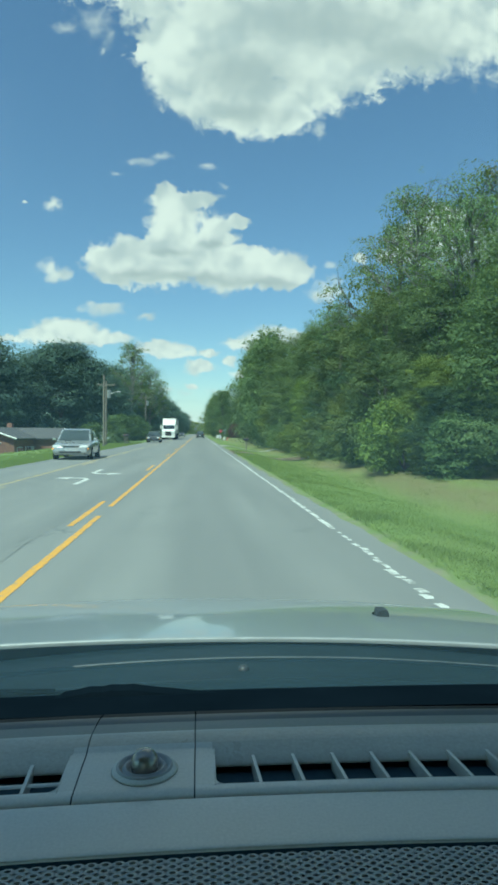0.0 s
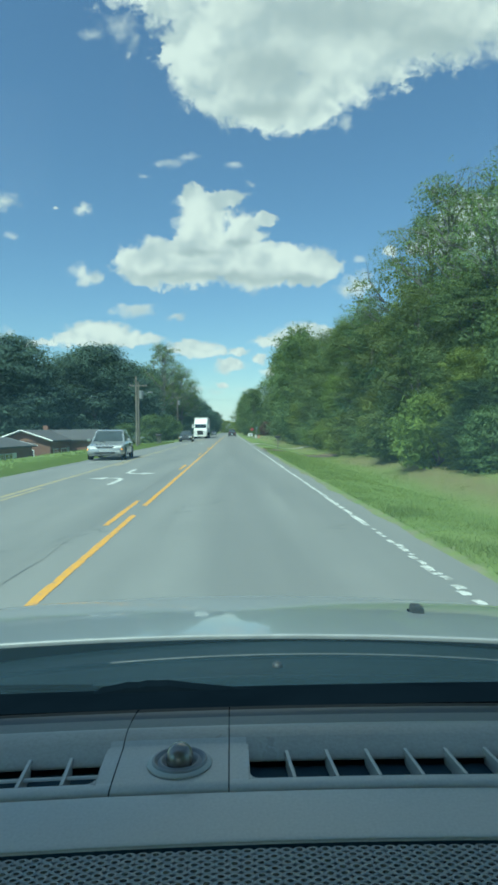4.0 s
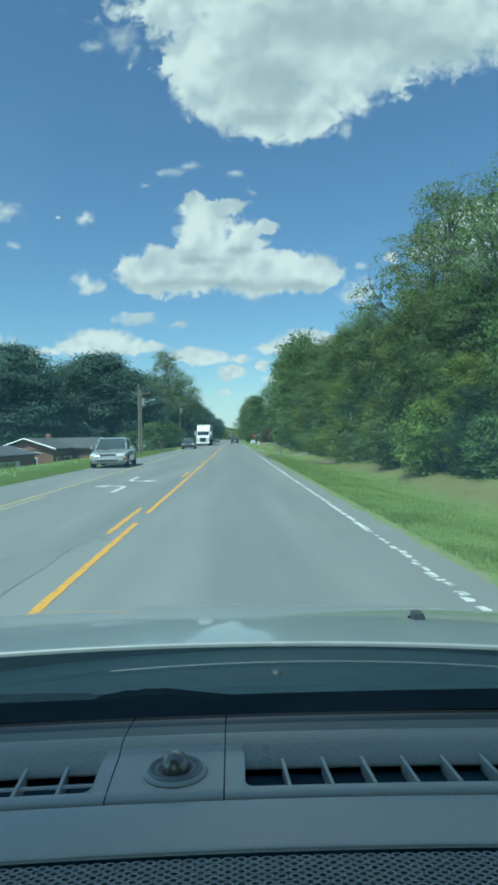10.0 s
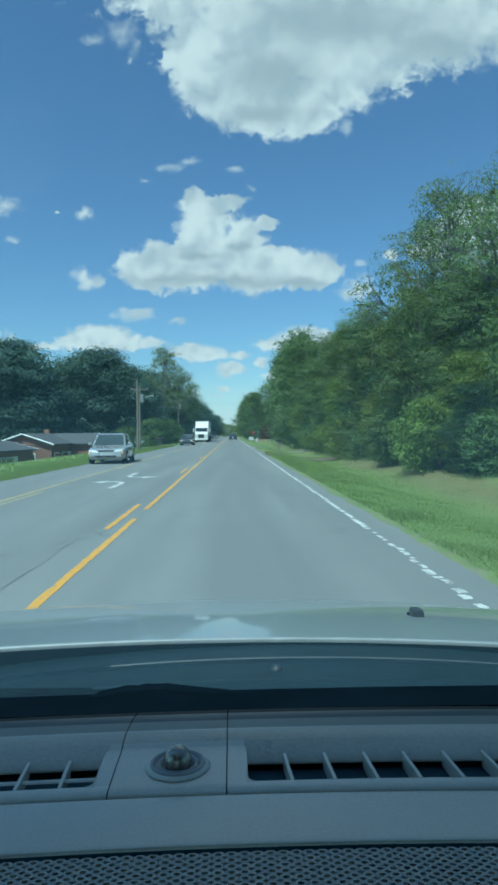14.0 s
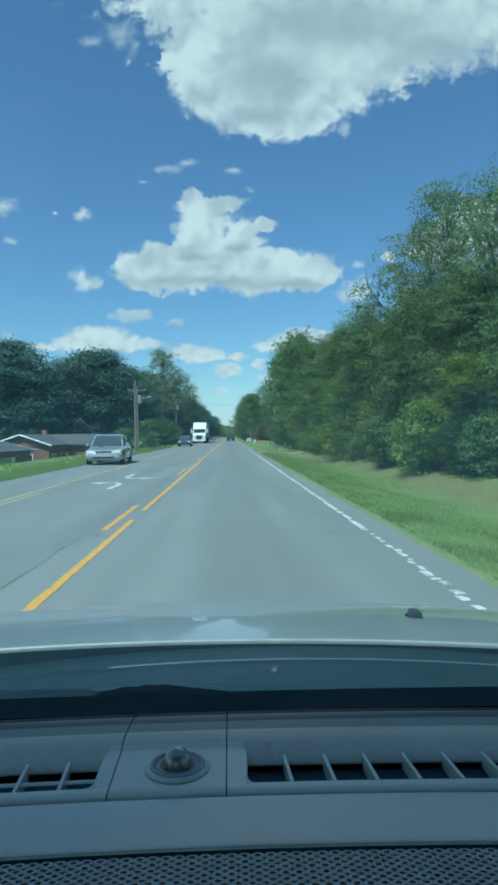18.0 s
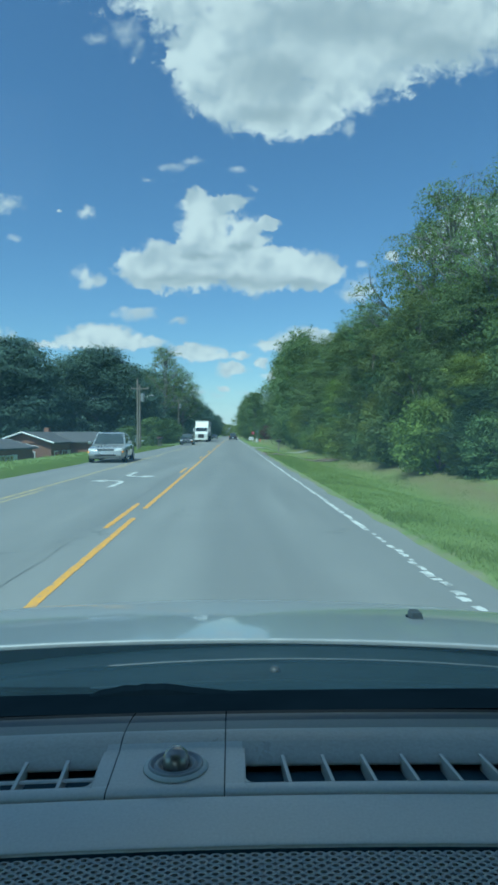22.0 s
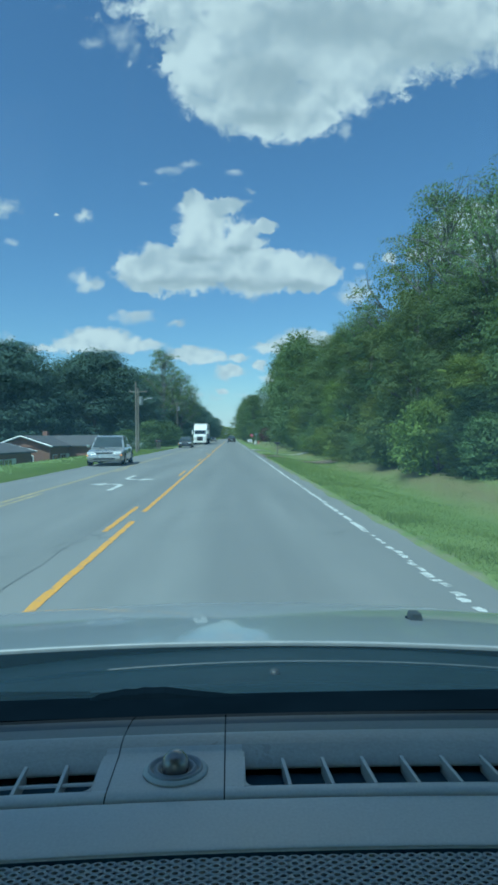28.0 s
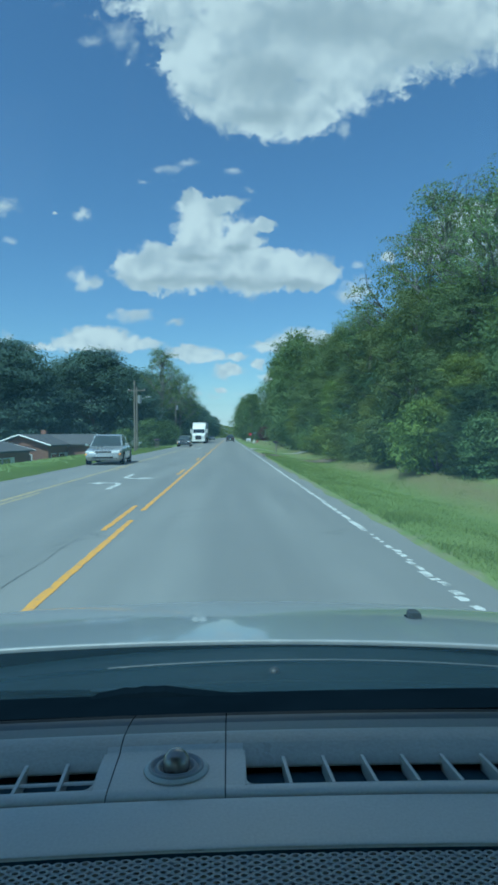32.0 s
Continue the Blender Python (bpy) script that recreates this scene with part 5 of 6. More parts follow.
        part("indicator", boxed((s * w * 0.86, -L + 0.12, nose - 0.20), (w * 0.14, 0.12, 0.07), 0.02), M_AMBER, car, "amber side lamp")
        part("tail_light", boxed((s * w * 0.76, L - 0.05, belt - 0.16), (w * 0.26, 0.10, 0.20), 0.03), M_TAIL, car, "red tail light")
        for y in (-L + 0.88, L - 0.92):
            R = 0.32 if not tall else 0.36
            tyre = part("wheel", rod(bmesh.new(), (s * (w - 0.20), y, R), (s * (w + 0.005), y, R), R, sides=24), M_RUBBER, car, "black tyre")
            part("rim", rod(bmesh.new(), (s * (w - 0.01), y, R), (s * (w + 0.016), y, R), R * 0.62, R * 0.56, 16), M_STEEL, tyre, "alloy rim")
    grille = part("grille", boxed((0, -L + 0.055, nose - 0.13), (w * 0.86, 0.10, 0.13), 0.02), M_BLACK, car, "black grille")
    part("grille_bar", boxed((0, -L - 0.005, nose - 0.13), (w * 0.80, 0.02, 0.02), 0.005), M_CHROME, grille)
    part("bumper", boxed((0, -L + 0.05, 0.40), (w * 1.70, 0.16, 0.16), 0.05), paint, car)
    part("air_intake", boxed((0, -L - 0.02, 0.38), (w * 1.1, 0.05, 0.09), 0.02), M_BLACK, car)
    part("rear_bumper", boxed((0, L - 0.05, 0.46), (w * 1.72, 0.18, 0.20), 0.05), paint, car)
    part("plate", boxed((0, L + 0.045, 0.62), (0.32, 0.012, 0.16), 0.004), M_SIGN_WHITE, car, "blank pale plate")
    return car


def stand(ob, x, y, turn=0.0, z=None):
    ob.matrix_basis = pose(x, y, 0.0 if z is None else z, 0, 0, turn)
    return ob


stand(make_car("sedan", "silver sedan on the oncoming lane, amber lamps lit", M_SILVER, 4.6, 1.82, 1.50), -6.2, 30.3, 3)
stand(make_car("sedan", "dark charcoal sedan on the oncoming lane", M_CHARCOAL, 4.6, 1.8, 1.46), -6.0, 79.0)
stand(make_car("suv", "dark car with pale rear window driving ahead in the lane", M_CHARCOAL, 4.7, 1.9, 1.75, "suv"), 0.35, 142.0, 180)
stand(make_car("sedan", "small silver car far off on the oncoming lane", M_SILVER, 4.5, 1.8, 1.5, "suv"), -5.5, 190.0)
stand(make_car("sedan", "white car parked by the house", M_SILVER, 4.5, 1.8, 1.45), -13.0, 83.0, 60, ground_z(-13, 83))


def make_truck():
    """A tractor with sleeper cab and a long white box trailer, nose towards -y."""
    truck = thing("semi_truck", "white sleeper-cab truck pulling a plain white box trailer", "truck")
    cab = part("cab", loft([[(-1.2, -8.3, 0.55), (1.2, -8.3, 0.55), (1.2, -8.3, 1.55), (-1.2, -8.3, 1.55)][:4],
                            [(-1.22, -7.0, 0.5), (1.22, -7.0, 0.5), (1.22, -7.0, 1.95), (-1.22, -7.0, 1.95)],
                            [(-1.24, -6.9, 0.5), (1.24, -6.9, 0.5), (1.20, -6.2, 2.95), (-1.20, -6.2, 2.95)],
                            [(-1.24, -4.6, 0.5), (1.24, -4.6, 0.5), (1.22, -4.6, 3.85), (-1.22, -4.6, 3.85)]]), M_TRIM, truck, "white cab with sleeper")
    part("windscreen", boxed((0, -6.78, 2.38), (2.15, 0.05, 0.85), 0.02, Euler((radians(-32), 0, 0))), M_GLASS_DARK, truck, "dark windscreen")
    part("grille", boxed((0, -8.33, 1.10), (1.15, 0.08, 0.85), 0.04), M_BLACK, truck, "black grille")
    part("bumper", boxed((0, -8.35, 0.55), (2.45, 0.30, 0.35), 0.08), M_TRIM, truck)
    trailer = part("trailer", boxed((0, 2.2, 2.65), (2.58, 13.2, 2.85), 0.04), M_TRIM, truck, "plain white box trailer")
    for k in range(14):
        part("trailer_rib", boxed((1.30, -3.9 + 0.94 * k, 2.65), (0.02, 0.04, 2.7)), M_STEEL, trailer)
    part("chassis", boxed((0, 0.6, 0.98), (0.9, 15.5, 0.22), 0.03), M_BLACK, truck)
    for s in (-1, 1):
        part("headlight", boxed((s * 0.88, -8.32, 1.18), (0.46, 0.10, 0.24), 0.04), M_LAMP, truck, "clear headlight")
        part("mirror", boxed((s * 1.50, -6.5, 2.35), (0.22, 0.12, 0.75), 0.04), M_TRIM, truck)
        for y in (-7.3, -3.6, -2.4, 6.4, 7.7):
            wheel = part("wheel", rod(bmesh.new(), (s * 0.80, y, 0.52), (s * 1.27, y, 0.52), 0.52, sides=24), M_RUBBER, truck, "black tyre")
            part("rim", rod(bmesh.new(), (s * 1.26, y, 0.52), (s * 1.29, y, 0.52), 0.28, sides=16), M_STEEL, wheel)
    return truck


stand(make_truck(), -5.75, 118.0)

# ---------------------------------------------------------------- houses


def make_house(name, label, at, w, d, eave, ridge, wing=True):
    """A low brick ranch house; its front faces +x, its ridge runs along y."""
    house = thing(name, label, "house", at)
    part("wall", boxed((0, 0, eave / 2), (w, d, eave)), M_BRICK, house, "red-brown brick walls")

    def gable(cx, cy, length, span, along_y, over=0.45):
        L, S = length / 2 + over, span / 2 + over
        prof = [(-S, eave - 0.05), (-S, eave + 0.10), (0, ridge + 0.12), (S, eave + 0.10), (S, eave - 0.05), (0, ridge - 0.05)]
        if along_y:
            rings = [[(cx + a, cy + t, z) for a, z in prof] for t in (-L, L)]
        else:
            rings = [[(cx + t, cy + a, z) for a, z in prof] for t in (-L, L)]
        roof = part("roof", loft(rings), M_ROOF, house, "grey shingle roof")
        for t in (-length / 2, length / 2):
            tri = [(-span / 2, eave), (span / 2, eave), (0, ridge - 0.1)]
            pts = [[(cx + a, cy + t + q, z) if along_y else (cx + t + q, cy + a, z) for a, z in tri] for q in (-0.08, 0.08)]
            part("gable_wall", loft(pts), M_BRICK, house)
            for s in (-1, 1):
                e = L if t > 0 else -L
                a0, a1 = (s * S, eave + 0.03), (0, ridge + 0.03)
                p = [(cx + a, cy + e, z) if along_y else (cx + e, cy + a, z) for a, z in (a0, a1)]
                part("barge_board", rod(bmesh.new(), p[0], p[1], 0.09, sides=4), M_TRIM, roof, "white barge board")
        return roof

    gable(0, 0, d, w, True)
    if wing:
        part("wall", boxed((w / 2 + 1.2, d * 0.22, eave / 2), (2.6, d * 0.34, eave)), M_BRICK, house)
        gable(w / 2 - 0.6, d * 0.22, 6.4, d * 0.34, False)
    fx = w / 2 + 0.02
    for y in (-d * 0.36, -d * 0.14):
        window = part("window", boxed((fx, y, 1.45), (0.08, 1.5, 1.15), 0.01), M_TRIM, house, "white framed window")
        for k in (-1, 1):
            part("pane", boxed((fx + 0.035, y + k * 0.36, 1.45), (0.03, 0.64, 1.0)), M_GLASS_DARK, window)
    door = part("door", boxed((fx, d * 0.0, 1.03), (0.08, 0.95, 2.06), 0.01), M_TRIM, house, "white front door")
    part("handle", boxed((fx + 0.06, d * 0.0 + 0.36, 1.0), (0.06, 0.04, 0.12), 0.01), M_STEEL, door)
    for y in (-d / 2 + 0.02,):
        window = part("window", boxed((0.6, -d / 2 - 0.02, 1.45), (1.4, 0.08, 1.1), 0.01), M_TRIM, house, "white framed window")
        part("pane", boxed((0.6, -d / 2 - 0.055, 1.45), (1.2, 0.03, 0.9)), M_GLASS_DARK, window)
    part("chimney", boxed((-0.8, d * 0.3, ridge), (0.6, 0.6, 1.3), 0.02), M_BRICK, house, "brick chimney")
    return house


make_house("house", "low red-brown brick house with a grey shingle roof", pose(-22.6, 70.0, ground_z(-22.6, 70) - 0.1, 0, 0, -4), 6.2, 11.0, 2.9, 4.1)
make_house("house", "low brick house half hidden by the verge", pose(-24.6, 58.5, ground_z(-24.6, 58.5) - 0.2, 0, 0, -6), 6.0, 8.0, 2.6, 3.5, False)

# ---------------------------------------------------------------- poles, wires, boxes and signs


def make_pole(label, x, y, height, arm=True, can=False, lamp=False, lean=0.0):
    z = ground_z(x, y)
    pole = thing("utility_pole", label, "pole", pose(x, y, z, 0, lean, 0), group="utility poles")
    part("post", rod(bmesh.new(), (0, 0, -0.4), (0, 0, height), 0.11, 0.08, 12), M_POLE, pole, "weathered wooden post")
    if arm:
        bar = part("crossarm", boxed((0, 0, height - 0.45), (2.0, 0.10, 0.12), 0.01), M_POLE, pole)
        for k in (-0.9, 0.0, 0.9):
            part("insulator", rod(bmesh.new(), (k, 0, height - 0.39), (k, 0, height - 0.22), 0.05, 0.03, 8), M_STEEL, bar)
    if can:
        part("transformer", rod(bmesh.new(), (0.32, 0, height - 1.9), (0.32, 0, height - 1.0), 0.22, 0.22, 14), M_STEEL, pole, "grey transformer can")
    if lamp:
        lamp_arm = part("lamp_arm", rod(bmesh.new(), (0, 0, height - 1.6), (1.2, 0, height - 1.2), 0.03), M_STEEL, pole)
        part("lamp_head", boxed((1.35, 0, height - 1.2), (0.5, 0.2, 0.12), 0.04), M_STEEL, lamp_arm)
    return pole


make_pole("weathered utility pole with a lamp beside the road", -10.4, 66, 7.2, True, True, True)
make_pole("thin weathered utility pole by the mailboxes", -9.2, 57, 7.0, False)
make_pole("weathered utility pole with crossarm", -10.2, 112, 8.5, True, True)
make_pole("far utility pole with crossarm", -10.0, 165, 8.5, True)
make_pole("pale utility pole in front of the wood", 8.3, 66, 6.2, False, lean=1.5)
make_pole("tall utility pole at the side road", 9.0, 112, 8.0, True, True)


def make_wire(label, a, b, sag):
    a, b = Vector(a), Vector(b)
    tubes = Tubes()
    pts = [a.lerp(b, k / 24) - Vector((0, 0, sag * 4 * (k / 24) * (1 - k / 24))) for k in range(25)]
    tubes.add(pts, [0.011] * 25, 5)
    return tagged(raw("wire", tubes.verts, tubes.faces, M_WIRE), label, "cable", group="overhead wires")


W = "black overhead wire strung between utility poles"
make_wire(W, (-11.3, 66, ground_z(-10.4, 66) + 6.95), (-11.1, 112, ground_z(-10.2, 112) + 8.25), 0.5)
make_wire(W, (-9.5, 66, ground_z(-10.4, 66) + 6.95), (-9.3, 112, ground_z(-10.2, 112) + 8.25), 0.5)
make_wire(W, (-9.3, 112, ground_z(-10.2, 112) + 8.25), (-9.1, 165, ground_z(-10.0, 165) + 8.25), 0.6)
make_wire("black overhead wire crossing above the road", (-10.2, 112, ground_z(-10.2, 112) + 8.25), (9.0, 112, ground_z(9, 112) + 7.75), 0.5)


def make_mailbox(label, x, y, turn=0.0):
    z = ground_z(x, y)
    box_thing = thing("mailbox", label, "mailbox", pose(x, y, z, 0, 0, turn), group="mailboxes")
    part("post", boxed((0, 0, 0.42), (0.10, 0.10, 1.04), 0.01), M_POLE, box_thing)
    arch = [(-0.09, 0.0), (-0.09, 0.12)] + [(0.09 * -math.cos(q), 0.12 + 0.09 * math.sin(q)) for q in [math.pi * k / 8 for k in range(1, 8)]] + [(0.09, 0.12), (0.09, 0.0)]
    shell = part("box", loft([[(t, a, 0.96 + b) for a, b in arch] for t in (-0.25, 0.25)]), M_BLACK, box_thing, "black arched box")
    part("flag", boxed((0.05, 0.10, 1.13), (0.04, 0.012, 0.16)), M_SIGN_RED, shell, "red flag")
    part("door", boxed((-0.256, 0, 1.05), (0.012, 0.17, 0.17), 0.004), M_BLACK, shell)
    return box_thing


make_mailbox("black mailbox on a wooden post at a driveway", 4.5, 55.0)
make_mailbox("black mailbox on a post beside the far verge", -8.3, 66.0, 180)
make_mailbox("black mailbox on a post beside the far verge", -8.4, 69.0, 180)


def lettering(text, size, material, parent, at, name="lettering"):
    curve = bpy.data.curves.new(name, "FONT")
    curve.body, curve.size, curve.align_x, curve.align_y, curve.extrude = text, size, "CENTER", "CENTER", 0.002
    holder = bpy.data.objects.new(name, curve)
    mesh = bpy.data.meshes.new_from_object(holder)
    bpy.data.objects.remove(holder)
    mesh.materials.append(material)
    ob = new(name, mesh)
    ob.parent, ob.matrix_basis = parent, at
    return ob


def make_stop_sign(x, y):
    z = ground_z(x, y)
    sign = thing("stop_sign", "red octagonal stop sign on a steel post", "sign", pose(x, y, z))
    part("post", boxed((0, 0, 1.2), (0.06, 0.04, 3.0), 0.005), M_STEEL, sign)
    ring = [(0.40 * math.cos(math.pi * (k + 0.5) / 4), 0.40 * math.sin(math.pi * (k + 0.5) / 4)) for k in range(8)]
    face = part("face", loft([[(a, -0.03, 2.3 + b) for a, b in ring], [(a, -0.04, 2.3 + b) for a, b in ring]]), M_SIGN_RED, sign, "red octagon")
    lettering("STOP", 0.28, M_SIGN_WHITE, face, pose(0, -0.043, 2.3, 90, 0, 0))
    return sign


def make_work_sign(x, y):
    z = ground_z(x, y)
    sign = thing("work_sign", "orange diamond road work sign on a post", "sign", pose(x, y, z))
    part("post", boxed((0, 0, 1.3), (0.06, 0.05, 3.2), 0.005), M_STEEL, sign)
    ring = [(0.86, 0), (0, 0.86), (-0.86, 0), (0, -0.86)]
    face = part("face", loft([[(a, -0.035, 2.45 + b) for a, b in ring], [(a, -0.045, 2.45 + b) for a, b in ring]]), M_SIGN_ORANGE, sign, "orange diamond with black words")
    for k, word in enumerate(("ROAD", "WORK", "AHEAD")):
        lettering(word, 0.27, M_BLACK, face, pose(0, -0.049, 2.45 + 0.28 * (1 - k), 90, 0, 0))
    return sign


def make_banner(x, y):
    z = ground_z(x, y)
    sign = thing("yard_banner", "white banner sign on two short stakes in the grass", "sign", pose(x, y, z))
    for s in (-1, 1):
        part("stake", boxed((s * 0.68, 0, 0.45), (0.03, 0.03, 1.1)), M_STEEL, sign)
    face = part("face", boxed((0, -0.03, 0.62), (1.5, 0.02, 0.98), 0.004), M_SIGN_WHITE, sign, "white face with navy words")
    lettering("Now Open", 0.22, M_SIGN_NAVY, face, pose(0, -0.045, 0.94, 90, 0, 0))
    for k in range(3):
        part("bar", boxed((0, -0.043, 0.66 - 0.16 * k), (1.1 - 0.2 * k, 0.006, 0.07)), M_SIGN_NAVY, face)
    return sign


def make_yard_sign(x, y, turn, w, h):
    z = ground_z(x, y)
    sign = thing("yard_sign", "small navy campaign sign on wire legs in the grass", "sign", pose(x, y, z, 0, 0, turn), group="yard signs")
    for s in (-1, 1):
        part("leg", rod(bmesh.new(), (s * w * 0.3, 0, -0.1), (s * w * 0.3, 0, 0.5), 0.006, sides=6), M_STEEL, sign)
    part("border", boxed((0, 0, 0.35 + h / 2), (w, 0.012, h)), M_SIGN_WHITE, sign, "white border")
    face = part("face", boxed((0, -0.006, 0.35 + h / 2), (w * 0.95, 0.012, h * 0.92)), M_SIGN_NAVY, sign, "navy face")
    part("bar", boxed((0, -0.015, 0.35 + h * 0.62), (w * 0.7, 0.006, h * 0.16)), M_SIGN_WHITE, face)
    part("bar", boxed((0.05, -0.015, 0.35 + h * 0.32), (w * 0.5, 0.006, h * 0.12)), M_SIGN_RED, face)
    return sign


def make_street_sign(x, y):
    z = ground_z(x, y)
    sign = thing("street_sign", "green street name blades on a steel post", "sign", pose(x, y, z))
    part("post", rod(bmesh.new(), (0, 0, -0.3), (0, 0, 2.75), 0.03, sides=8), M_STEEL, sign)
    for zz, turn in ((2.62, 0), (2.82, 90)):
        blade = part("blade", boxed((0, 0, zz), (0.95, 0.02, 0.17) if turn == 0 else (0.02, 0.75, 0.17), 0.004), M_SIGN_GREEN, sign, "green blade with a plain bar")
        part("bar", boxed((0, -0.013, zz), (0.6, 0.004, 0.07)) if turn == 0 else boxed((0.013, 0, zz), (0.004, 0.5, 0.07)), M_SIGN_WHITE, blade)
    return sign


def make_cabinet(x, y, w, h):
    z = ground_z(x, y)
    cab = thing("utility_cabinet", "pale grey-green metal utility cabinet on a concrete pad", "cabinet", pose(x, y, z), group="utility cabinets")
    part("pad", boxed((0, 0, 0.05), (w + 0.3, 1.3, 0.2), 0.02), M_CONCRETE, cab)
    part("body", boxed((0, 0, 0.15 + h / 2), (w, 1.0, h), 0.03), M_BOX_PALE, cab)
    door = part("door", boxed((0, -0.51, 0.15 + h / 2), (w * 0.86, 0.03, h * 0.86), 0.01), M_BOX_PALE, cab)
    part("handle", boxed((w * 0.3, -0.54, 0.15 + h / 2), (0.04, 0.04, 0.16), 0.01), M_STEEL, door)
    return cab


make_stop_sign(5.6, 150)
make_work_sign(6.3, 205)
make_banner(6.6, 192)
make_street_sign(5.9, 372)
make_street_sign(6.2, 138)
for k, (x, y) in enumerate(((11.0, -232), (12.6, -232), (14.2, -231), (17.5, -230))):
    make_cabinet(x, y, 1.1, 1.5)
make_mailbox("black mailbox on a dark post beside the driveway", 6.3, -250)
make_yard_sign(7.6, -139, 0, 0.62, 0.45)
make_yard_sign(7.4, -143, 4, 0.95, 0.55)
van = make_car("van", "bright blue van parked on the grass", M_BLUE, 5.2, 2.0, 2.1, "van")
stand(van, 24.0, 352.0, 70, ground_z(24, 352))
plant(OAKS[2], 9.2, 292.0, 1.5, 1.0, 1.1, label="huge spreading dark-leafed oak beside a driveway")
plant(SPARSE[0], 15.0, -225.0, 1.0, 1.0, 1.2)

drive_slab("driveway_1", "pale dirt driveway crossing the grass verge", 40.0, 43.5, 17.0, 0.9, M_DIRT)
drive_slab("driveway_2", "pale concrete driveway meeting the road", 58.5, 62.0, 15.0, 1.6, M_CONCRETE)

# ---------------------------------------------------------------- further along: the side road, the bank and the far driveways
M_FLAG_RED = plain("red_flag_cloth", (0.42, 0.04, 0.05), 0.8)
M_FLAG_WHITE = plain("white_flag_cloth", (0.72, 0.71, 0.68), 0.8)
M_FLAG_BLUE = plain("blue_flag_cloth", (0.03, 0.05, 0.16), 0.8)
M_LEAF_RED = foliage("burgundy_leaves", (0.060, 0.022, 0.026), (0.130, 0.048, 0.050))
M_HYDRANT = plain("red_hydrant_paint", (0.45, 0.045, 0.03), 0.45)


def make_flagpole(x, y, height):
    z = ground_z(x, y)
    pole = thing("flagpole", "white flagpole on a lawn with a striped flag hanging slack", "flagpole", pose(x, y, z), group="flagpoles")
    part("post", rod(bmesh.new(), (0, 0, -0.2), (0, 0, height), 0.045, 0.03, 10), M_TRIM, pole)
    lathe("ball", [(0.0, 0.10), (0.045, 0.08), (0.06, 0.04), (0.045, 0.0), (0.0, -0.02)], (0, 0, height), M_CHROME, pole, sides=12)

    def cloth(name, v0, v1, u0, u1, material, parent):
        verts, faces = [], []
        for i in range(13):
            u = u0 + (u1 - u0) * i / 12
            for v in (v0, v1):
                verts.append((0.05 + u * 0.62, 0.09 * math.sin(u * 14) * (0.3 + u), height - 0.25 - v * 1.0 - u * 0.62 - 0.05 * math.sin(u * 9)))
            if i:
                k = 2 * i
                faces.append((k - 2, k, k + 1, k - 1))
        ob = raw(name, verts, faces, material, parent, "", True)
        solid = ob.modifiers.new("thickness", "SOLIDIFY")
        solid.thickness = 0.004
        return ob

    flag = cloth("flag", 0.0, 0.53, 0.0, 0.42, M_FLAG_BLUE, pole)
    for k in range(13):
        cloth("stripe", k / 13, (k + 1) / 13, 0.425 if k < 7 else 0.0, 1.0, M_FLAG_WHITE if k % 2 else M_FLAG_RED, flag)
    return pole


def make_hydrant(x, y):
    hydrant = thing("fire_hydrant", "red fire hydrant standing in the grass", "hydrant", pose(x, y, ground_z(x, y)))
    lathe("barrel", [(0.0, -0.1), (0.17, -0.1), (0.17, 0.04), (0.12, 0.06), (0.11, 0.50), (0.14, 0.52), (0.14, 0.56), (0.11, 0.60), (0.08, 0.68), (0.03, 0.72), (0.03, 0.77), (0.0, 0.78)], (0, 0, 0), M_HYDRANT, hydrant, sides=20)
    for s in (-1, 1):
        part("outlet", rod(bmesh.new(), (s * 0.08, 0, 0.42), (s * 0.19, 0, 0.42), 0.055, sides=12), M_HYDRANT, hydrant)
    part("front_outlet", rod(bmesh.new(), (0, -0.08, 0.36), (0, -0.20, 0.36), 0.07, sides=12), M_STEEL, hydrant)
    return hydrant


def make_fence(x, y0, count):
    z = ground_z(x, (y0 + 1.0))
    fence = thing("board_fence", "white painted board fence at the edge of a lawn", "fence", pose(x, y0, z))
    for k in range(count):
        part("board", boxed((0, 0.24 * k, 0.62), (0.03, 0.20, 1.5), 0.008), M_TRIM, fence)
    for h in (0.25, 1.05):
        part("rail", boxed((-0.04, 0.12 * (count - 1), h), (0.05, 0.24 * count, 0.10), 0.008), M_TRIM, fence)
    for k in range(0, count + 1, 10):
        part("post", boxed((-0.10, 0.24 * k, 0.60), (0.10, 0.10, 1.7), 0.01), M_TRIM, fence)
    return fence


def make_kerb(y0, y1):
    """A concrete kerb along the foot of the bank, in lengths with joints."""
    kerb = tagged(part("kerb", boxed((ROAD_RIGHT + 0.24, (y0 + y1) / 2, -0.06), (0.30, y1 - y0, 0.16), 0.02), M_CONCRETE), "worn concrete kerb along the road edge", "kerb", kind="structure")
    y = y0
    while y < y1 - 0.1:
        part("kerb_stone", boxed((ROAD_RIGHT + 0.28, y + 1.48, 0.055), (0.18, 2.94, 0.13), 0.03), M_CONCRETE, kerb)
        y += 3.0
    return kerb


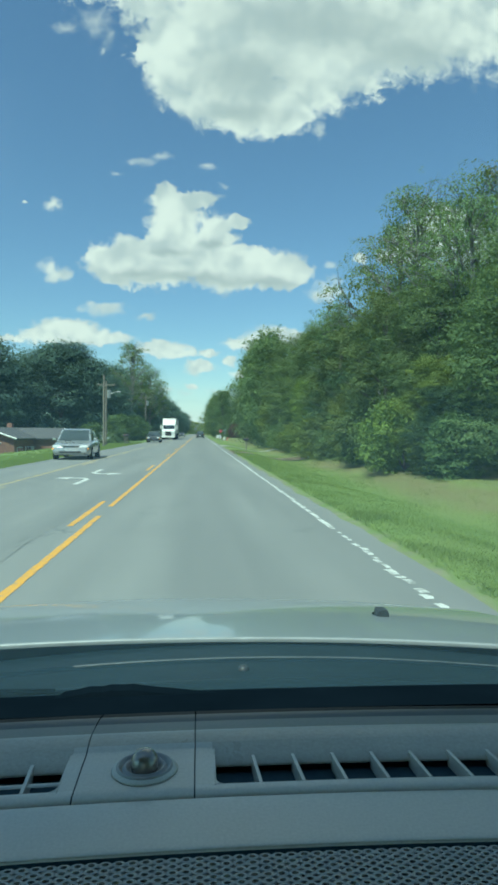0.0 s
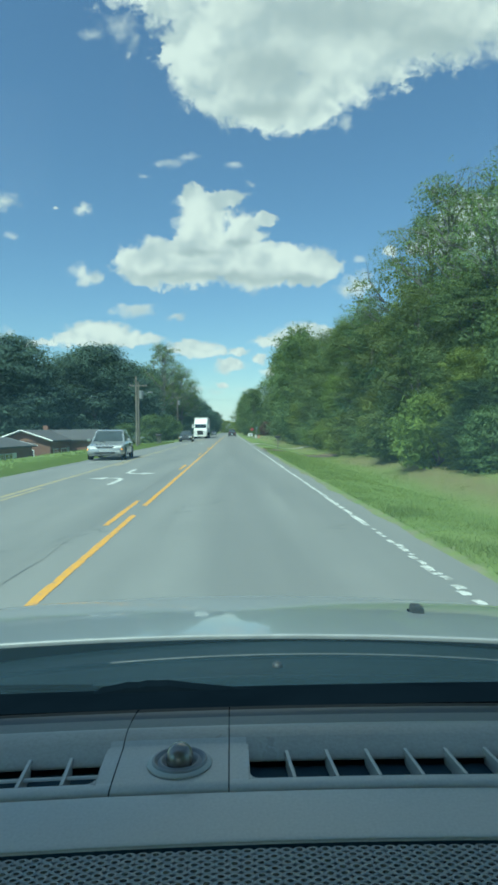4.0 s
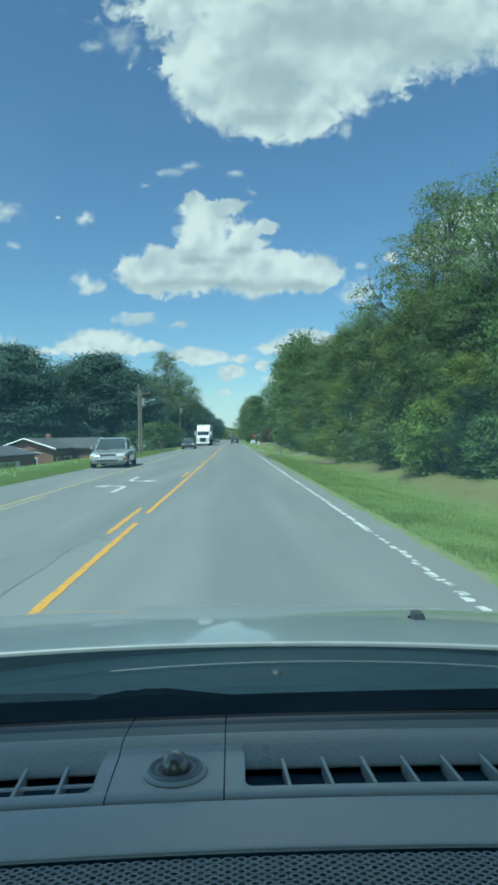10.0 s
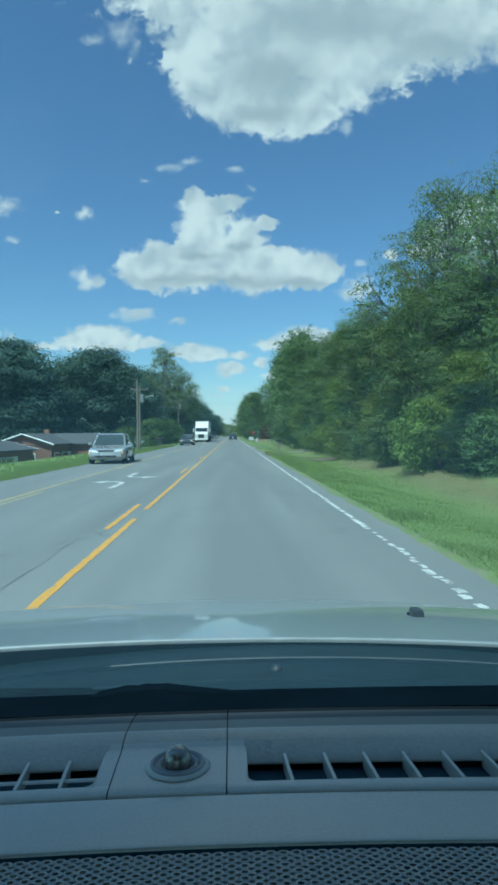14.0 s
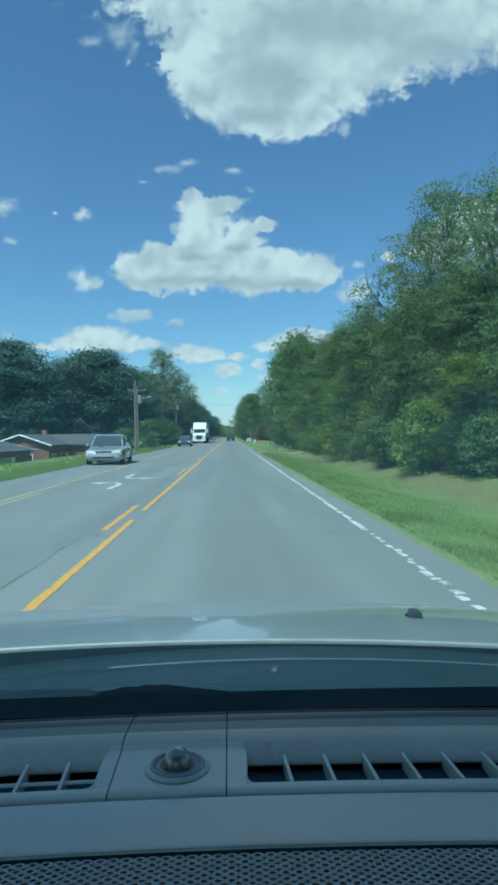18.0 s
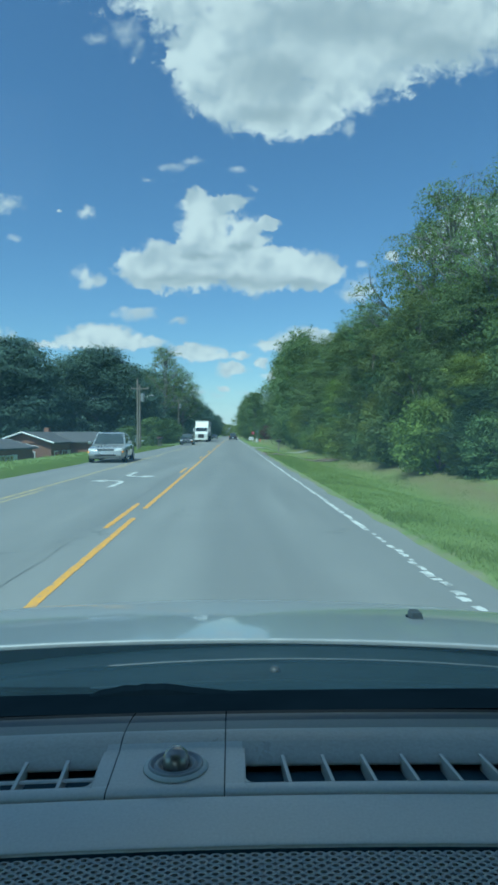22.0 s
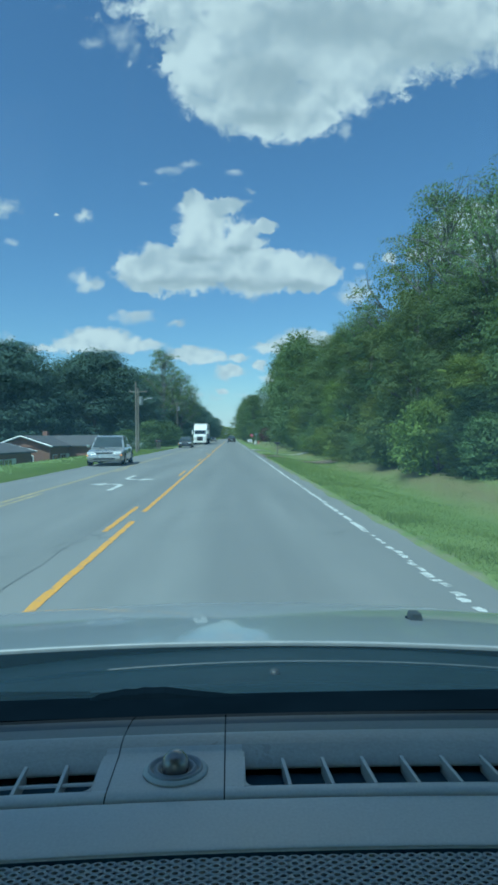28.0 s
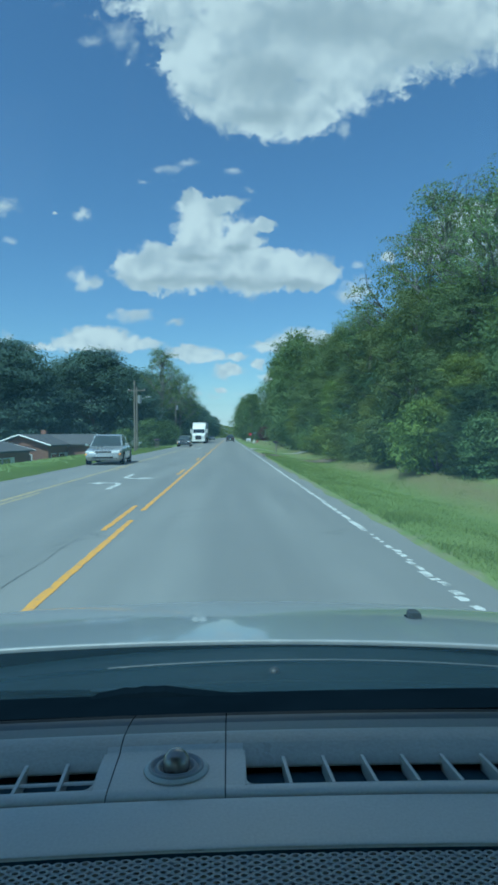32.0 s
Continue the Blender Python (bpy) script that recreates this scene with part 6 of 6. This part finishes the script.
def build_ahead():
    drive_slab("side_road", "grey asphalt side road meeting the main road", 160.0, 167.0, 60.0, 7.0, M_ASPHALT)
    make_flagpole(13.0, 151.0, 6.5)
    make_flagpole(16.5, 146.0, 6.5)
    make_hydrant(7.4, 150.5)
    make_fence(-13.5, 150.0, 34)
    make_kerb(214.0, 250.0)
    drive_slab("driveway_3", "pale concrete driveway beside the great oak", 297.0, 303.0, 26.0, 1.5, M_CONCRETE)
    drive_slab("driveway_4", "pale concrete driveway by a mailbox", 322.0, 327.0, 26.0, 1.5, M_CONCRETE)
    make_mailbox("black mailbox on a dark post beside the driveway", 5.2, 319.0)
    make_cabinet(6.4, 146.0, 0.5, 0.8)
    red = make_tree("burgundy-leafed shrub at the corner of the side road", 4.2, 2.4, 0.1, 26, 7000, 0.16, M_LEAF_RED, 71, name="bush", clump_size=0.42)
    plant(red, 11.0, 176.0)
    plant(YOUNG[0], 14.0, 178.0, 0.75, 0.4, label="bright yellow-green young tree on a lawn")
    for k in range(5):
        plant(BUSHES[0], 10.2 + 0.25 * k, 182.5 + 2.0 * k, 1.7, k * 1.3, 0.72, label="upright dark evergreen shrub in a clipped row", group="evergreen row")
    plant(DARK[0], 20.0, 180.0, 1.55, 0.6, 0.8, label="tall dark pine-like tree behind the side road")
    plant(OAKS[1], 9.6, 212.0, 0.85, 2.0, label="spreading green tree on the grassy bank")
    plant(OAKS[2], 10.0, 236.0, 1.0, 4.0, label="rounded dark green maple on the grassy bank")


build_ahead()


def plant_behind():
    """The woods that the road has already passed."""
    rnd = random.Random(31)
    y = -14.0
    k = 0
    while y > -212:
        plant((OAKS + FAR)[k % 5], 13.5 + rnd.uniform(-1.5, 1.5), y, rnd.uniform(0.95, 1.25), rnd.uniform(0, 6.28), 1.05, group="trees of the roadside wood")
        if k % 2 == 0:
            plant(YOUNG[(k // 2) % 2], 9.6 + rnd.uniform(-0.5, 0.5), y - 4, rnd.uniform(0.7, 1.0), rnd.uniform(0, 6.28), group="trees of the roadside wood")
        if k % 2:
            plant(DARK[k % 3], -23.0 + rnd.uniform(-3, 3), y, rnd.uniform(0.9, 1.3), rnd.uniform(0, 6.28), group="trees behind the houses")
        y -= 10.5
        k += 1
    make_pole("weathered utility pole with crossarm", -11.5, -40, 8.5, True)
    make_pole("weathered utility pole with crossarm", 10.2, -228, 8.5, True, True)


plant_behind()
